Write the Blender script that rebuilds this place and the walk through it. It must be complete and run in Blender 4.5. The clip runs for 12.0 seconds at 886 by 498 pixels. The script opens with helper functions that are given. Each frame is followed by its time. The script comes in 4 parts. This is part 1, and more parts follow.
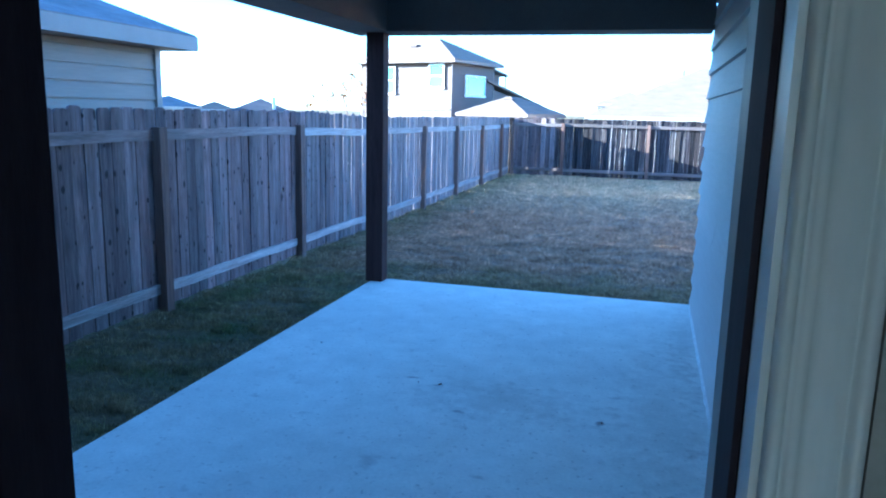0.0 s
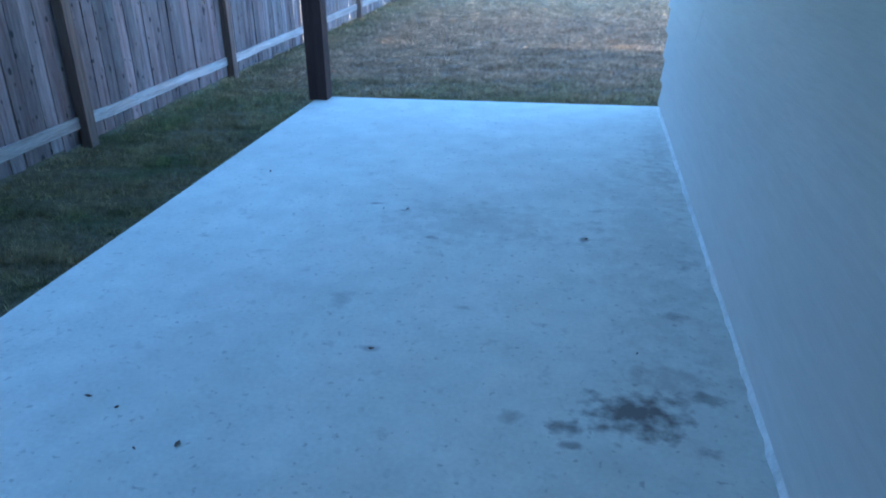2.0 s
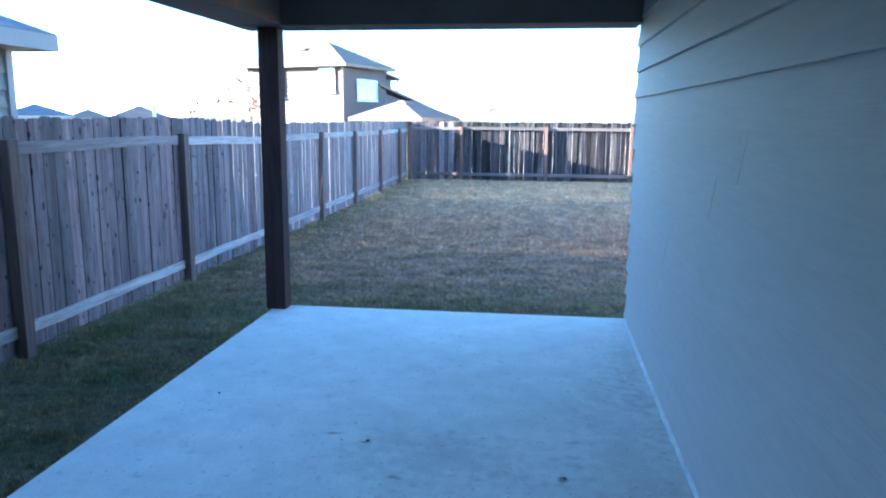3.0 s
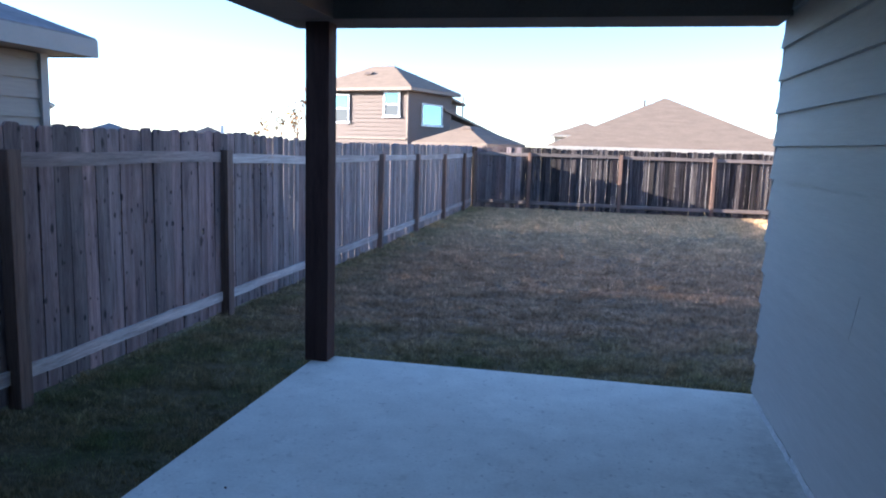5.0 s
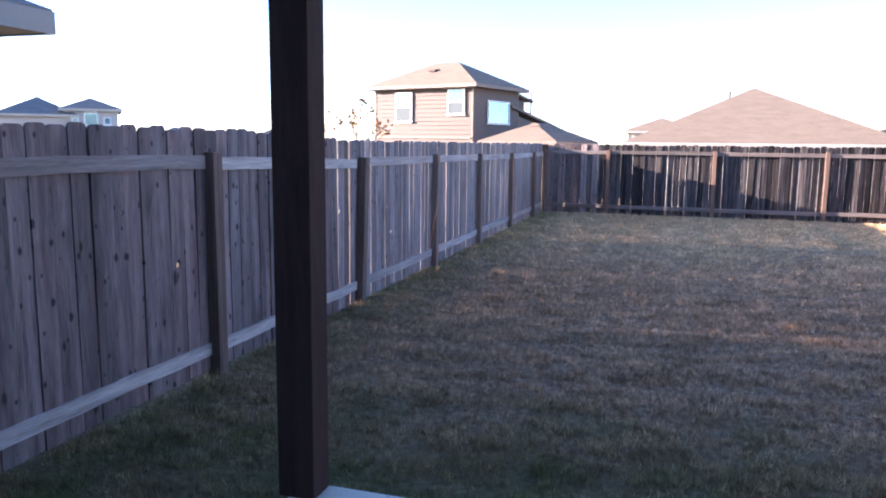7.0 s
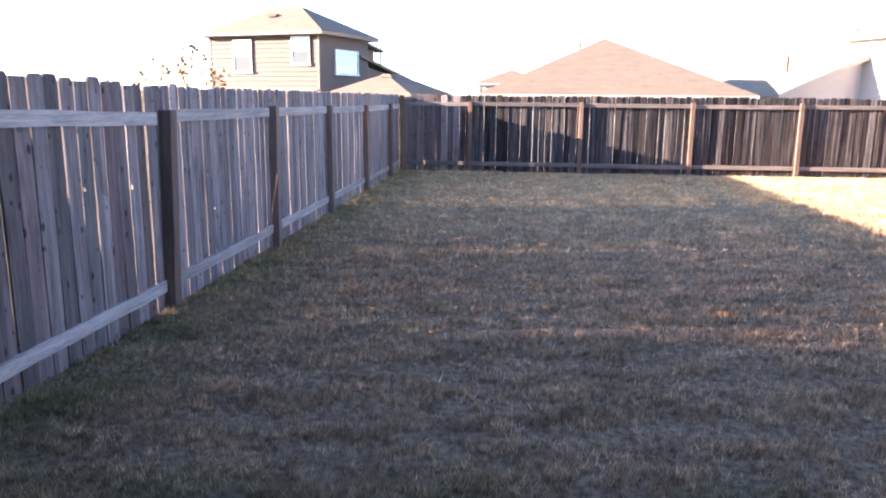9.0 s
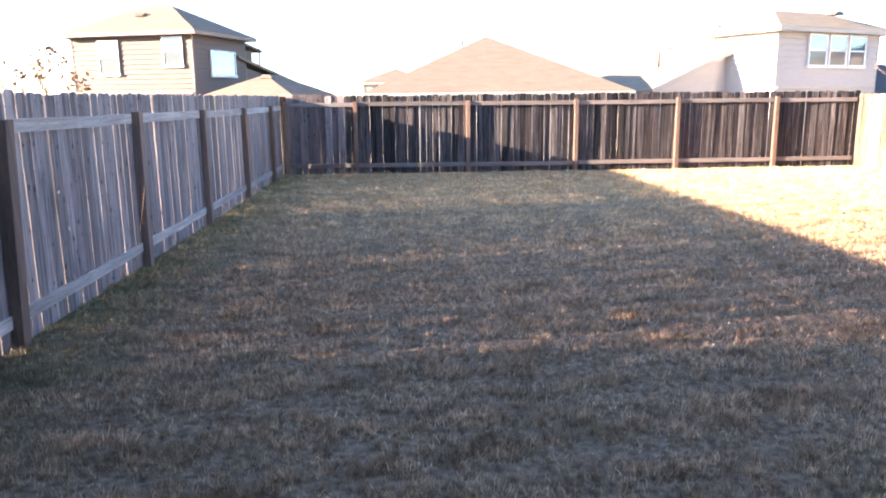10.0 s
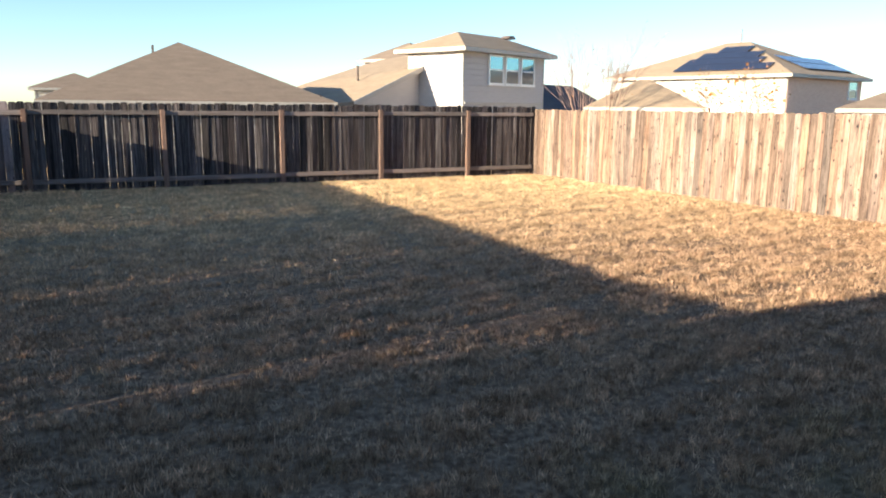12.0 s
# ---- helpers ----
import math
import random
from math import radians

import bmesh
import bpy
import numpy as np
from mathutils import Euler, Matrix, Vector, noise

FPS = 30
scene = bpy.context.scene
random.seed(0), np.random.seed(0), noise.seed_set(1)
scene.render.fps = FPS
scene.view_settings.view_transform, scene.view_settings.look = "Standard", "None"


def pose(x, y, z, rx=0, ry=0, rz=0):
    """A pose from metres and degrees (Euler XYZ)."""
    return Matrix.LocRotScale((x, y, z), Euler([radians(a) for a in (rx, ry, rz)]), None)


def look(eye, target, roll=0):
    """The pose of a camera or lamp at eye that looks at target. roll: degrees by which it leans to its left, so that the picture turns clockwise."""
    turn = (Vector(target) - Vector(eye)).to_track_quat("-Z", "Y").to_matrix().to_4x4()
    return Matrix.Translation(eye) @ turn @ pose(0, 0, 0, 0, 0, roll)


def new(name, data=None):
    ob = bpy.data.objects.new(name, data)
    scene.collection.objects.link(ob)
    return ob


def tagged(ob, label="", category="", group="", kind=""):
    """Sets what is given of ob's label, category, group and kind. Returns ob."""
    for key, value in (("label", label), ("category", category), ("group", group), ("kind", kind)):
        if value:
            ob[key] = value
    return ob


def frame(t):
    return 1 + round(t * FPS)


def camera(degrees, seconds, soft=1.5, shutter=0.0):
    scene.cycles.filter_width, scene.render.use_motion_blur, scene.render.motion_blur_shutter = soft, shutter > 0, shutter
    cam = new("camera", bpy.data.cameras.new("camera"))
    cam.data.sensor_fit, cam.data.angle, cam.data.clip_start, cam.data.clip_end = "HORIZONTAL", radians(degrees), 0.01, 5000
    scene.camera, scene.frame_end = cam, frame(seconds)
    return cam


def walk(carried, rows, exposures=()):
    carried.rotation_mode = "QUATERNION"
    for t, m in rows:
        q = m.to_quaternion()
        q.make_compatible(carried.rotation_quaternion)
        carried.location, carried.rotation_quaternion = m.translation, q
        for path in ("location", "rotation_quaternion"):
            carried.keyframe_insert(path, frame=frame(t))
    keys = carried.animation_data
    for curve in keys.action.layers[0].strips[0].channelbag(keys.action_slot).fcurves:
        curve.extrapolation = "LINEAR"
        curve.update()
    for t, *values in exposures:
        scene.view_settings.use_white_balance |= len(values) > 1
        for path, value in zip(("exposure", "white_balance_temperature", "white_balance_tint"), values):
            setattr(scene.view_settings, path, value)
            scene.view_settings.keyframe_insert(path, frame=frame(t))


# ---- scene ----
cam = camera(61.7, 12.0, soft=2.0)
PATH = [
    (0, (0.793, -0.364, 1.855), (0.269, 1.531, 1.49), 1.3),
    (0.5, (0.646, -0.289, 1.845), (0.283, 1.626, 1.398), 1.2),
    (1, (0.58, -0.184, 1.787), (0.251, 1.712, 1.242), 0.4),
    (1.5, (0.557, -0.07, 1.744), (0.216, 1.764, 1.023), -0.2),
    (2, (0.569, -0.006, 1.744), (0.231, 1.781, 0.912), -0.8),
    (2.5, (0.536, 0.156, 1.798), (0.217, 2.004, 1.101), -1.0),
    (3, (0.488, 0.274, 1.846), (0.237, 2.227, 1.496), 0.4),
    (3.2, (0.471, 0.301, 1.845), (0.235, 2.268, 1.575), 0.6),
    (4.8, (0.26, 1.198, 1.791), (-0.144, 3.137, 1.51), 2.1),
    (5, (0.215, 1.368, 1.772), (-0.196, 3.305, 1.49), 1.6),
    (5.5, (0.09, 1.892, 1.765), (-0.422, 3.803, 1.468), 0.9),
    (6, (-0.058, 2.368, 1.743), (-0.676, 4.246, 1.442), 1.2),
    (6.5, (-0.133, 2.866, 1.74), (-0.715, 4.756, 1.443), 1.1),
    (6.7, (-0.155, 3.086, 1.743), (-0.746, 4.976, 1.459), 0.7),
    (8.5, (-0.607, 4.877, 1.707), (-0.999, 6.804, 1.343), 0.3),
    (9, (-0.677, 5.214, 1.687), (-0.875, 7.163, 1.284), 0.5),
    (9.5, (-0.7, 5.523, 1.693), (-0.734, 7.477, 1.266), -0.2),
    (10, (-0.702, 5.647, 1.694), (-0.61, 7.603, 1.289), -0.6),
    (10.5, (-0.765, 5.788, 1.7), (-0.452, 7.719, 1.282), 0.1),
    (11, (-0.804, 5.871, 1.69), (-0.256, 7.754, 1.297), -0.2),
    (11.5, (-0.77, 5.915, 1.701), (-0.027, 7.733, 1.32), 0.6),
    (12, (-0.682, 5.969, 1.693), (0.155, 7.746, 1.316), 0.5),
]
EXPOSURES = [
    (0.0, 3.43, 4450, 2), (1.0, 3.58, 4850, 0), (2.0, 3.93, 5250, 1), (3.2, 3.58, 5180, 5), (4.8, 2.64, 5800, 16),
    (5.5, 2.58, 6020, 20), (6.7, 2.8, 6250, 26), (8.4, 2.74, 6800, 28), (9.2, 3.1, 7000, 24), (10.0, 3.14, 7100, 20), (11.0, 2.38, 7000, 14), (12.0, 1.71, 6850, 9),
]
walk(cam, [(t, look(eye, target, roll)) for t, eye, target, roll in PATH], EXPOSURES)

# ---- light ----
SUN_HEADING, SUN_ELEVATION = 190.2, 12.8
world = bpy.data.worlds.new("sky")
scene.world = world
world.use_nodes = True
wn = world.node_tree
sky = wn.nodes.new("ShaderNodeTexSky")
sky.sky_type = "NISHITA"
sky.sun_disc = False
sky.sun_elevation = radians(SUN_ELEVATION)
sky.sun_rotation = radians(90 - SUN_HEADING)
sky.air_density, sky.dust_density, sky.ozone_density = 0.8, 0.15, 3.0
wn.links.new(sky.outputs[0], wn.nodes["Background"].inputs[0])
wn.nodes["Background"].inputs[1].default_value = 0.09
sun = new("sun", bpy.data.lights.new("sun", "SUN"))
sun.data.energy, sun.data.angle, sun.data.color = 5.0, radians(0.5), (1.0, 0.89, 0.72)
sun_way = Vector((math.cos(radians(SUN_HEADING)) * math.cos(radians(SUN_ELEVATION)),
                  math.sin(radians(SUN_HEADING)) * math.cos(radians(SUN_ELEVATION)), math.sin(radians(SUN_ELEVATION))))
sun.matrix_world = look(sun_way * 60, (0, 0, 0))

# lamp added in an unseen window behind the camera, to brighten the door casing
room = new("added_room_light", bpy.data.lights.new("added_room_light", "AREA"))
room.data.shape, room.data.size, room.data.size_y, room.data.energy, room.data.color = "RECTANGLE", 1.9, 1.3, 0.9, (0.85, 1.0, 0.95)
room.matrix_world = look((0.75, -4.15, 1.65), (0.75, 0.0, 1.65))

# ---- materials ----
def make_mat(name, dark, light, scale=8.0, stretch=(1, 1, 1), rough=0.8, bump=0.15, fine=60.0, vary=0.0, space="Object", metal=0.0, stain=0.0, stain_colour=(0.05, 0.04, 0.03), island=False, knots=0.0, ends=(0.34, 0.66), gloss=0.5):
    """Noise at two scales between two colours, with bump; vary: how far each piece differs in value; stain: large soft blotches."""
    m = bpy.data.materials.new(name)
    m.use_nodes = True
    t = m.node_tree
    n, l = t.nodes, t.links
    b = n["Principled BSDF"]
    b.inputs["Roughness"].default_value = rough
    b.inputs["Metallic"].default_value = metal
    b.inputs["Specular IOR Level"].default_value = gloss
    co = n.new("ShaderNodeTexCoord")
    mp = n.new("ShaderNodeMapping")
    mp.inputs["Scale"].default_value = stretch
    src = co.outputs["Object"]
    if space == "World":
        src = n.new("ShaderNodeNewGeometry").outputs["Position"]
    info = n.new("ShaderNodeObjectInfo")
    if vary > 0 and space == "Object":
        off = n.new("ShaderNodeVectorMath")
        off.operation = "MULTIPLY_ADD"
        off.inputs[1].default_value = (37.0, 19.0, 53.0)
        l.new(info.outputs["Random"], off.inputs[0])
        l.new(src, off.inputs[2])
        src = off.outputs[0]
    l.new(src, mp.inputs[0])
    a = n.new("ShaderNodeTexNoise")
    a.inputs["Scale"].default_value, a.inputs["Detail"].default_value, a.inputs["Roughness"].default_value = scale, 6, 0.65
    f = n.new("ShaderNodeTexNoise")
    f.inputs["Scale"].default_value, f.inputs["Detail"].default_value = fine, 4
    l.new(mp.outputs[0], a.inputs["Vector"])
    l.new(mp.outputs[0], f.inputs["Vector"])
    mx = n.new("ShaderNodeMath")
    mx.operation = "MULTIPLY_ADD"
    mx.inputs[1].default_value = 0.35
    l.new(f.outputs[0], mx.inputs[0])
    sc = n.new("ShaderNodeMath")
    sc.operation = "MULTIPLY"
    sc.inputs[1].default_value = 0.65
    l.new(a.outputs[0], sc.inputs[0])
    l.new(sc.outputs[0], mx.inputs[2])
    ramp = n.new("ShaderNodeValToRGB")
    ramp.color_ramp.elements[0].position, ramp.color_ramp.elements[1].position = ends
    ramp.color_ramp.elements[0].color, ramp.color_ramp.elements[1].color = (*dark, 1), (*light, 1)
    l.new(mx.outputs[0], ramp.inputs[0])
    colour = ramp.outputs[0]
    if stain > 0:
        g = n.new("ShaderNodeTexNoise")
        g.inputs["Scale"].default_value, g.inputs["Detail"].default_value = 1.3, 5
        l.new(mp.outputs[0], g.inputs["Vector"])
        r2 = n.new("ShaderNodeMapRange")
        r2.inputs[1].default_value, r2.inputs[2].default_value, r2.inputs[4].default_value = 0.48, 0.72, stain
        l.new(g.outputs[0], r2.inputs[0])
        mc = n.new("ShaderNodeMix")
        mc.data_type = "RGBA"
        l.new(r2.outputs[0], mc.inputs[0])
        l.new(colour, mc.inputs[6])
        mc.inputs[7].default_value = (*stain_colour, 1)
        colour = mc.outputs[2]
    if knots > 0:
        sx = n.new("ShaderNodeSeparateXYZ")
        cx = n.new("ShaderNodeCombineXYZ")
        l.new(src, sx.inputs[0])
        l.new(sx.outputs[0], cx.inputs[0])
        l.new(sx.outputs[2], cx.inputs[1])
        # many pin knots, fewer large ones with a soft ring of darker grain
        for size, shift, lo, hi, keep in (((10.0, 6.5, 1), 0.0, 0.25, 0.34, 0.42), ((6.2, 3.1, 1), 3.7, 0.22, 0.30, 0.5), ((4.4, 1.9, 1), 9.1, 0.2, 0.5, 0.5)):
            vm = n.new("ShaderNodeMapping")
            vm.inputs["Scale"].default_value = size
            vm.inputs["Location"].default_value = (shift, shift * 1.7, 0)
            l.new(cx.outputs[0], vm.inputs[0])
            vo = n.new("ShaderNodeTexVoronoi")
            vo.voronoi_dimensions = "2D"
            vo.inputs["Scale"].default_value = 1.0
            l.new(vm.outputs[0], vo.inputs["Vector"])
            ks = n.new("ShaderNodeMath")
            ks.operation = "MULTIPLY_ADD"
            ks.inputs[1].default_value = keep
            l.new(vo.outputs["Color"], ks.inputs[0])
            l.new(vo.outputs["Distance"], ks.inputs[2])
            kd = n.new("ShaderNodeMath")
            kd.operation = "MULTIPLY_ADD"
            kd.inputs[1].default_value = 0.16
            l.new(a.outputs[0], kd.inputs[0])
            l.new(ks.outputs[0], kd.inputs[2])
            rk = n.new("ShaderNodeMapRange")
            rk.inputs[1].default_value, rk.inputs[2].default_value, rk.inputs[3].default_value, rk.inputs[4].default_value = lo, hi, knots if hi - lo < 0.2 else knots * 0.55, 0.0
            l.new(kd.outputs[0], rk.inputs[0])
            mk = n.new("ShaderNodeMix")
            mk.data_type = "RGBA"
            l.new(rk.outputs[0], mk.inputs[0])
            l.new(colour, mk.inputs[6])
            mk.inputs[7].default_value = (0.02, 0.014, 0.013, 1)
            colour = mk.outputs[2]
    if vary > 0:
        rnd = info.outputs["Random"]
        if island:
            rnd = n.new("ShaderNodeNewGeometry").outputs["Random Per Island"]
        h = n.new("ShaderNodeHueSaturation")
        mr = n.new("ShaderNodeMapRange")
        mr.inputs[3].default_value, mr.inputs[4].default_value = 1 - vary, 1 + vary
        l.new(rnd, mr.inputs[0])
        l.new(mr.outputs[0], h.inputs["Value"])
        ms = n.new("ShaderNodeMath")
        ms.operation = "MULTIPLY"
        ms.inputs[1].default_value = 7.31
        l.new(rnd, ms.inputs[0])
        fr = n.new("ShaderNodeMath")
        fr.operation = "FRACT"
        l.new(ms.outputs[0], fr.inputs[0])
        m3 = n.new("ShaderNodeMapRange")
        m3.inputs[3].default_value, m3.inputs[4].default_value = 1 - vary * 0.5, 1 + vary * 0.5
        l.new(fr.outputs[0], m3.inputs[0])
        l.new(m3.outputs[0], h.inputs["Saturation"])
        l.new(colour, h.inputs["Color"])
        colour = h.outputs[0]
    l.new(colour, b.inputs["Base Color"])
    if bump:
        bp = n.new("ShaderNodeBump")
        bp.inputs["Strength"].default_value, bp.inputs["Distance"].default_value = bump, 0.01
        l.new(mx.outputs[0], bp.inputs["Height"])
        l.new(bp.outputs[0], b.inputs["Normal"])
    return m


GREYWOOD = make_mat("weathered_cedar", (0.074, 0.052, 0.052), (0.285, 0.216, 0.21), 3.0, (6, 6, 0.4), 0.85, 0.6, 26, 0.42, stain=0.65, stain_colour=(0.08, 0.048, 0.045), knots=0.92)
# paler copy of the weathered cedar: skylight on the far boards, put into colour
LITWOOD = make_mat("sky_lit_cedar", (0.05, 0.037, 0.038), (0.38, 0.325, 0.32), 3.0, (9, 9, 0.35), 0.85, 0.6, 18, 0.34, stain=0.5, stain_colour=(0.11, 0.075, 0.072), knots=0.85)
# mostly near-black, with thin pale upright streaks
DARKWOOD = make_mat("dark_streaked_cedar", (0.018, 0.0145, 0.0155), (0.225, 0.193, 0.19), 3.0, (13, 13, 0.3), 0.9, 0.6, 18, 0.55, stain=0.35, stain_colour=(0.016, 0.012, 0.013), ends=(0.44, 0.78), gloss=0.2)
RAILWOOD = make_mat("silvered_rail", (0.22, 0.19, 0.18), (0.56, 0.51, 0.48), 3.0, (6, 0.6, 9), 0.85, 0.5, 18, 0.14, stain=0.35, stain_colour=(0.16, 0.12, 0.11))
RAILBROWN = make_mat("brown_grey_rail", (0.13, 0.1, 0.092), (0.3, 0.25, 0.235), 3.0, (6, 0.6, 9), 0.85, 0.5, 18, 0.14, stain=0.35, stain_colour=(0.11, 0.075, 0.065))
RAILWOODX = make_mat("silvered_rail_back", (0.1, 0.077, 0.07), (0.27, 0.225, 0.205), 3.0, (0.6, 6, 9), 0.85, 0.4, 18, 0.3)
POSTWOOD = make_mat("brown_post", (0.1, 0.06, 0.046), (0.27, 0.165, 0.122), 3.0, (9, 9, 0.5), 0.8, 0.5, 18, 0.25, stain=0.4, stain_colour=(0.07, 0.04, 0.034))
TANWOOD = make_mat("fresh_cedar", (0.058, 0.033, 0.025), (0.305, 0.212, 0.158), 3.0, (9, 9, 0.55), 0.85, 0.4, 18, 0.42, stain=0.85, stain_colour=(0.085, 0.048, 0.035), knots=0.95, ends=(0.36, 0.58))
COLUMN = make_mat("stained_column", (0.032, 0.016, 0.015), (0.074, 0.039, 0.033), 4.0, (8, 8, 0.7), 0.8, 0.3, 25, gloss=0.2, stain=0.4, stain_colour=(0.08, 0.05, 0.04))
BEAM = make_mat("beam_paint", (0.105, 0.093, 0.084), (0.15, 0.133, 0.12), 2.0, (1, 1, 1), 0.7, 0.1)
SIDING = make_mat("siding_paint", (0.45, 0.425, 0.385), (0.51, 0.485, 0.44), 2.5, (9, 1.2, 14), 0.6, 0.28, 9, 0.03)
TRIM = make_mat("trim_paint", (0.33, 0.31, 0.285), (0.38, 0.36, 0.33), 3.0, (6, 6, 0.8), 0.55, 0.2)
JAMB = make_mat("jamb_brown", (0.04, 0.027, 0.032), (0.062, 0.043, 0.05), 5.0, (5, 5, 0.6), 0.8, 0.1, gloss=0.12)
WHITE = make_mat("white_trim", (0.74, 0.72, 0.66), (0.8, 0.78, 0.73), 3.0, (3, 3, 0.5), 0.4, 0.05)
PLASTER = make_mat("interior_wall", (0.42, 0.38, 0.32), (0.5, 0.46, 0.4), 6.0, (1, 1, 1), 0.85, 0.2, 120)
CARPET = make_mat("interior_floor", (0.2, 0.16, 0.12), (0.3, 0.25, 0.2), 5.0, (1, 1, 1), 0.9, 0.3, 150)
METAL = make_mat("strike_metal", (0.45, 0.42, 0.36), (0.6, 0.56, 0.5), 20.0, (1, 1, 1), 0.35, 0.05, 80, metal=1.0)
SHINGLE = make_mat("tan_shingle", (0.16, 0.118, 0.088), (0.24, 0.18, 0.135), 1.2, (1, 1, 6), 0.9, 0.3, 9, space="World")
SHINGLE_GREY = make_mat("grey_shingle", (0.1, 0.1, 0.11), (0.2, 0.2, 0.21), 1.2, (1, 1, 6), 0.9, 0.3, 9, space="World")
SHINGLE_DARK = make_mat("dark_shingle", (0.035, 0.038, 0.048), (0.075, 0.08, 0.095), 1.2, (1, 1, 6), 0.9, 0.3, 9, space="World")
TAUPE = make_mat("taupe_siding", (0.104, 0.076, 0.065), (0.132, 0.098, 0.084), 2.0, (1, 1, 8), 0.7, 0.2, 12)
GREYSIDE = make_mat("grey_siding", (0.46, 0.425, 0.415), (0.54, 0.5, 0.475), 2.0, (1, 1, 8), 0.7, 0.2, 12)
PALESIDE = make_mat("pale_siding", (0.60, 0.55, 0.48), (0.68, 0.62, 0.55), 2.0, (1, 1, 8), 0.7, 0.2, 12)
# neighbour's siding toned down to grey-tan: its wall's shade is put into the colour
NB_SIDING = make_mat("shaded_siding", (0.17, 0.15, 0.125), (0.21, 0.185, 0.155), 2.5, (0.8, 9, 14), 0.6, 0.4, 9)
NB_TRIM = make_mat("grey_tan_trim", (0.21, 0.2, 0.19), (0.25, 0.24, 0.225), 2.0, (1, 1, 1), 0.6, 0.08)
SHINGLE_LIGHT = make_mat("light_tan_shingle", (0.26, 0.19, 0.13), (0.38, 0.285, 0.195), 1.2, (1, 1, 6), 0.9, 0.3, 9, space="World")
# brick lightened: sunlight that this face misses is put into the colour
BRICK = make_mat("sunlit_tan_brick", (0.66, 0.42, 0.31), (0.86, 0.62, 0.49), 4.0, (1, 1, 4), 0.85, 0.4, 14)
EAVE = make_mat("fascia_paint", (0.42, 0.385, 0.345), (0.48, 0.445, 0.4), 2.0, (1, 1, 1), 0.6, 0.08)
TAN_EAVE = make_mat("tan_fascia", (0.16, 0.12, 0.1), (0.2, 0.155, 0.125), 2.0, (1, 1, 1), 0.6, 0.08)
WINFRAME = make_mat("vinyl_white", (0.76, 0.76, 0.76), (0.82, 0.82, 0.82), 4.0, (1, 1, 1), 0.4, 0.02)
BARK = make_mat("bark", (0.12, 0.085, 0.065), (0.27, 0.2, 0.16), 8.0, (3, 3, 0.8), 0.9, 0.5, 30)
TWIG = make_mat("reddish_twig", (0.17, 0.11, 0.09), (0.33, 0.22, 0.18), 8.0, (3, 3, 0.8), 0.9, 0.3, 30)
LEAF = make_mat("autumn_leaf", (0.22, 0.08, 0.03), (0.42, 0.2, 0.06), 3.0, (1, 1, 1), 0.7, 0.0, 20, 0.35, island=True)
PANEL = make_mat("solar_panel", (0.018, 0.022, 0.04), (0.03, 0.035, 0.06), 4.0, (1, 1, 1), 0.18, 0.0)
VENT = make_mat("vent_metal", (0.1, 0.075, 0.06), (0.16, 0.12, 0.1), 9.0, (1, 1, 1), 0.6, 0.1)
SEALANT = make_mat("wall_foot_sealant", (0.5, 0.49, 0.45), (0.74, 0.73, 0.7), 14.0, (1, 1, 1), 0.8, 0.6, 70)

GLASS = bpy.data.materials.new("window_glass")
GLASS.use_nodes = True
gb = GLASS.node_tree.nodes["Principled BSDF"]
gb.inputs["Base Color"].default_value = (0.2, 0.38, 0.43, 1)
gb.inputs["Roughness"].default_value = 0.04
gb.inputs["Metallic"].default_value = 0.75

DARKGLASS = bpy.data.materials.new("dark_window_glass")
DARKGLASS.use_nodes = True
gb = DARKGLASS.node_tree.nodes["Principled BSDF"]
gb.inputs["Base Color"].default_value = (0.1, 0.11, 0.12, 1)
gb.inputs["Roughness"].default_value = 0.08


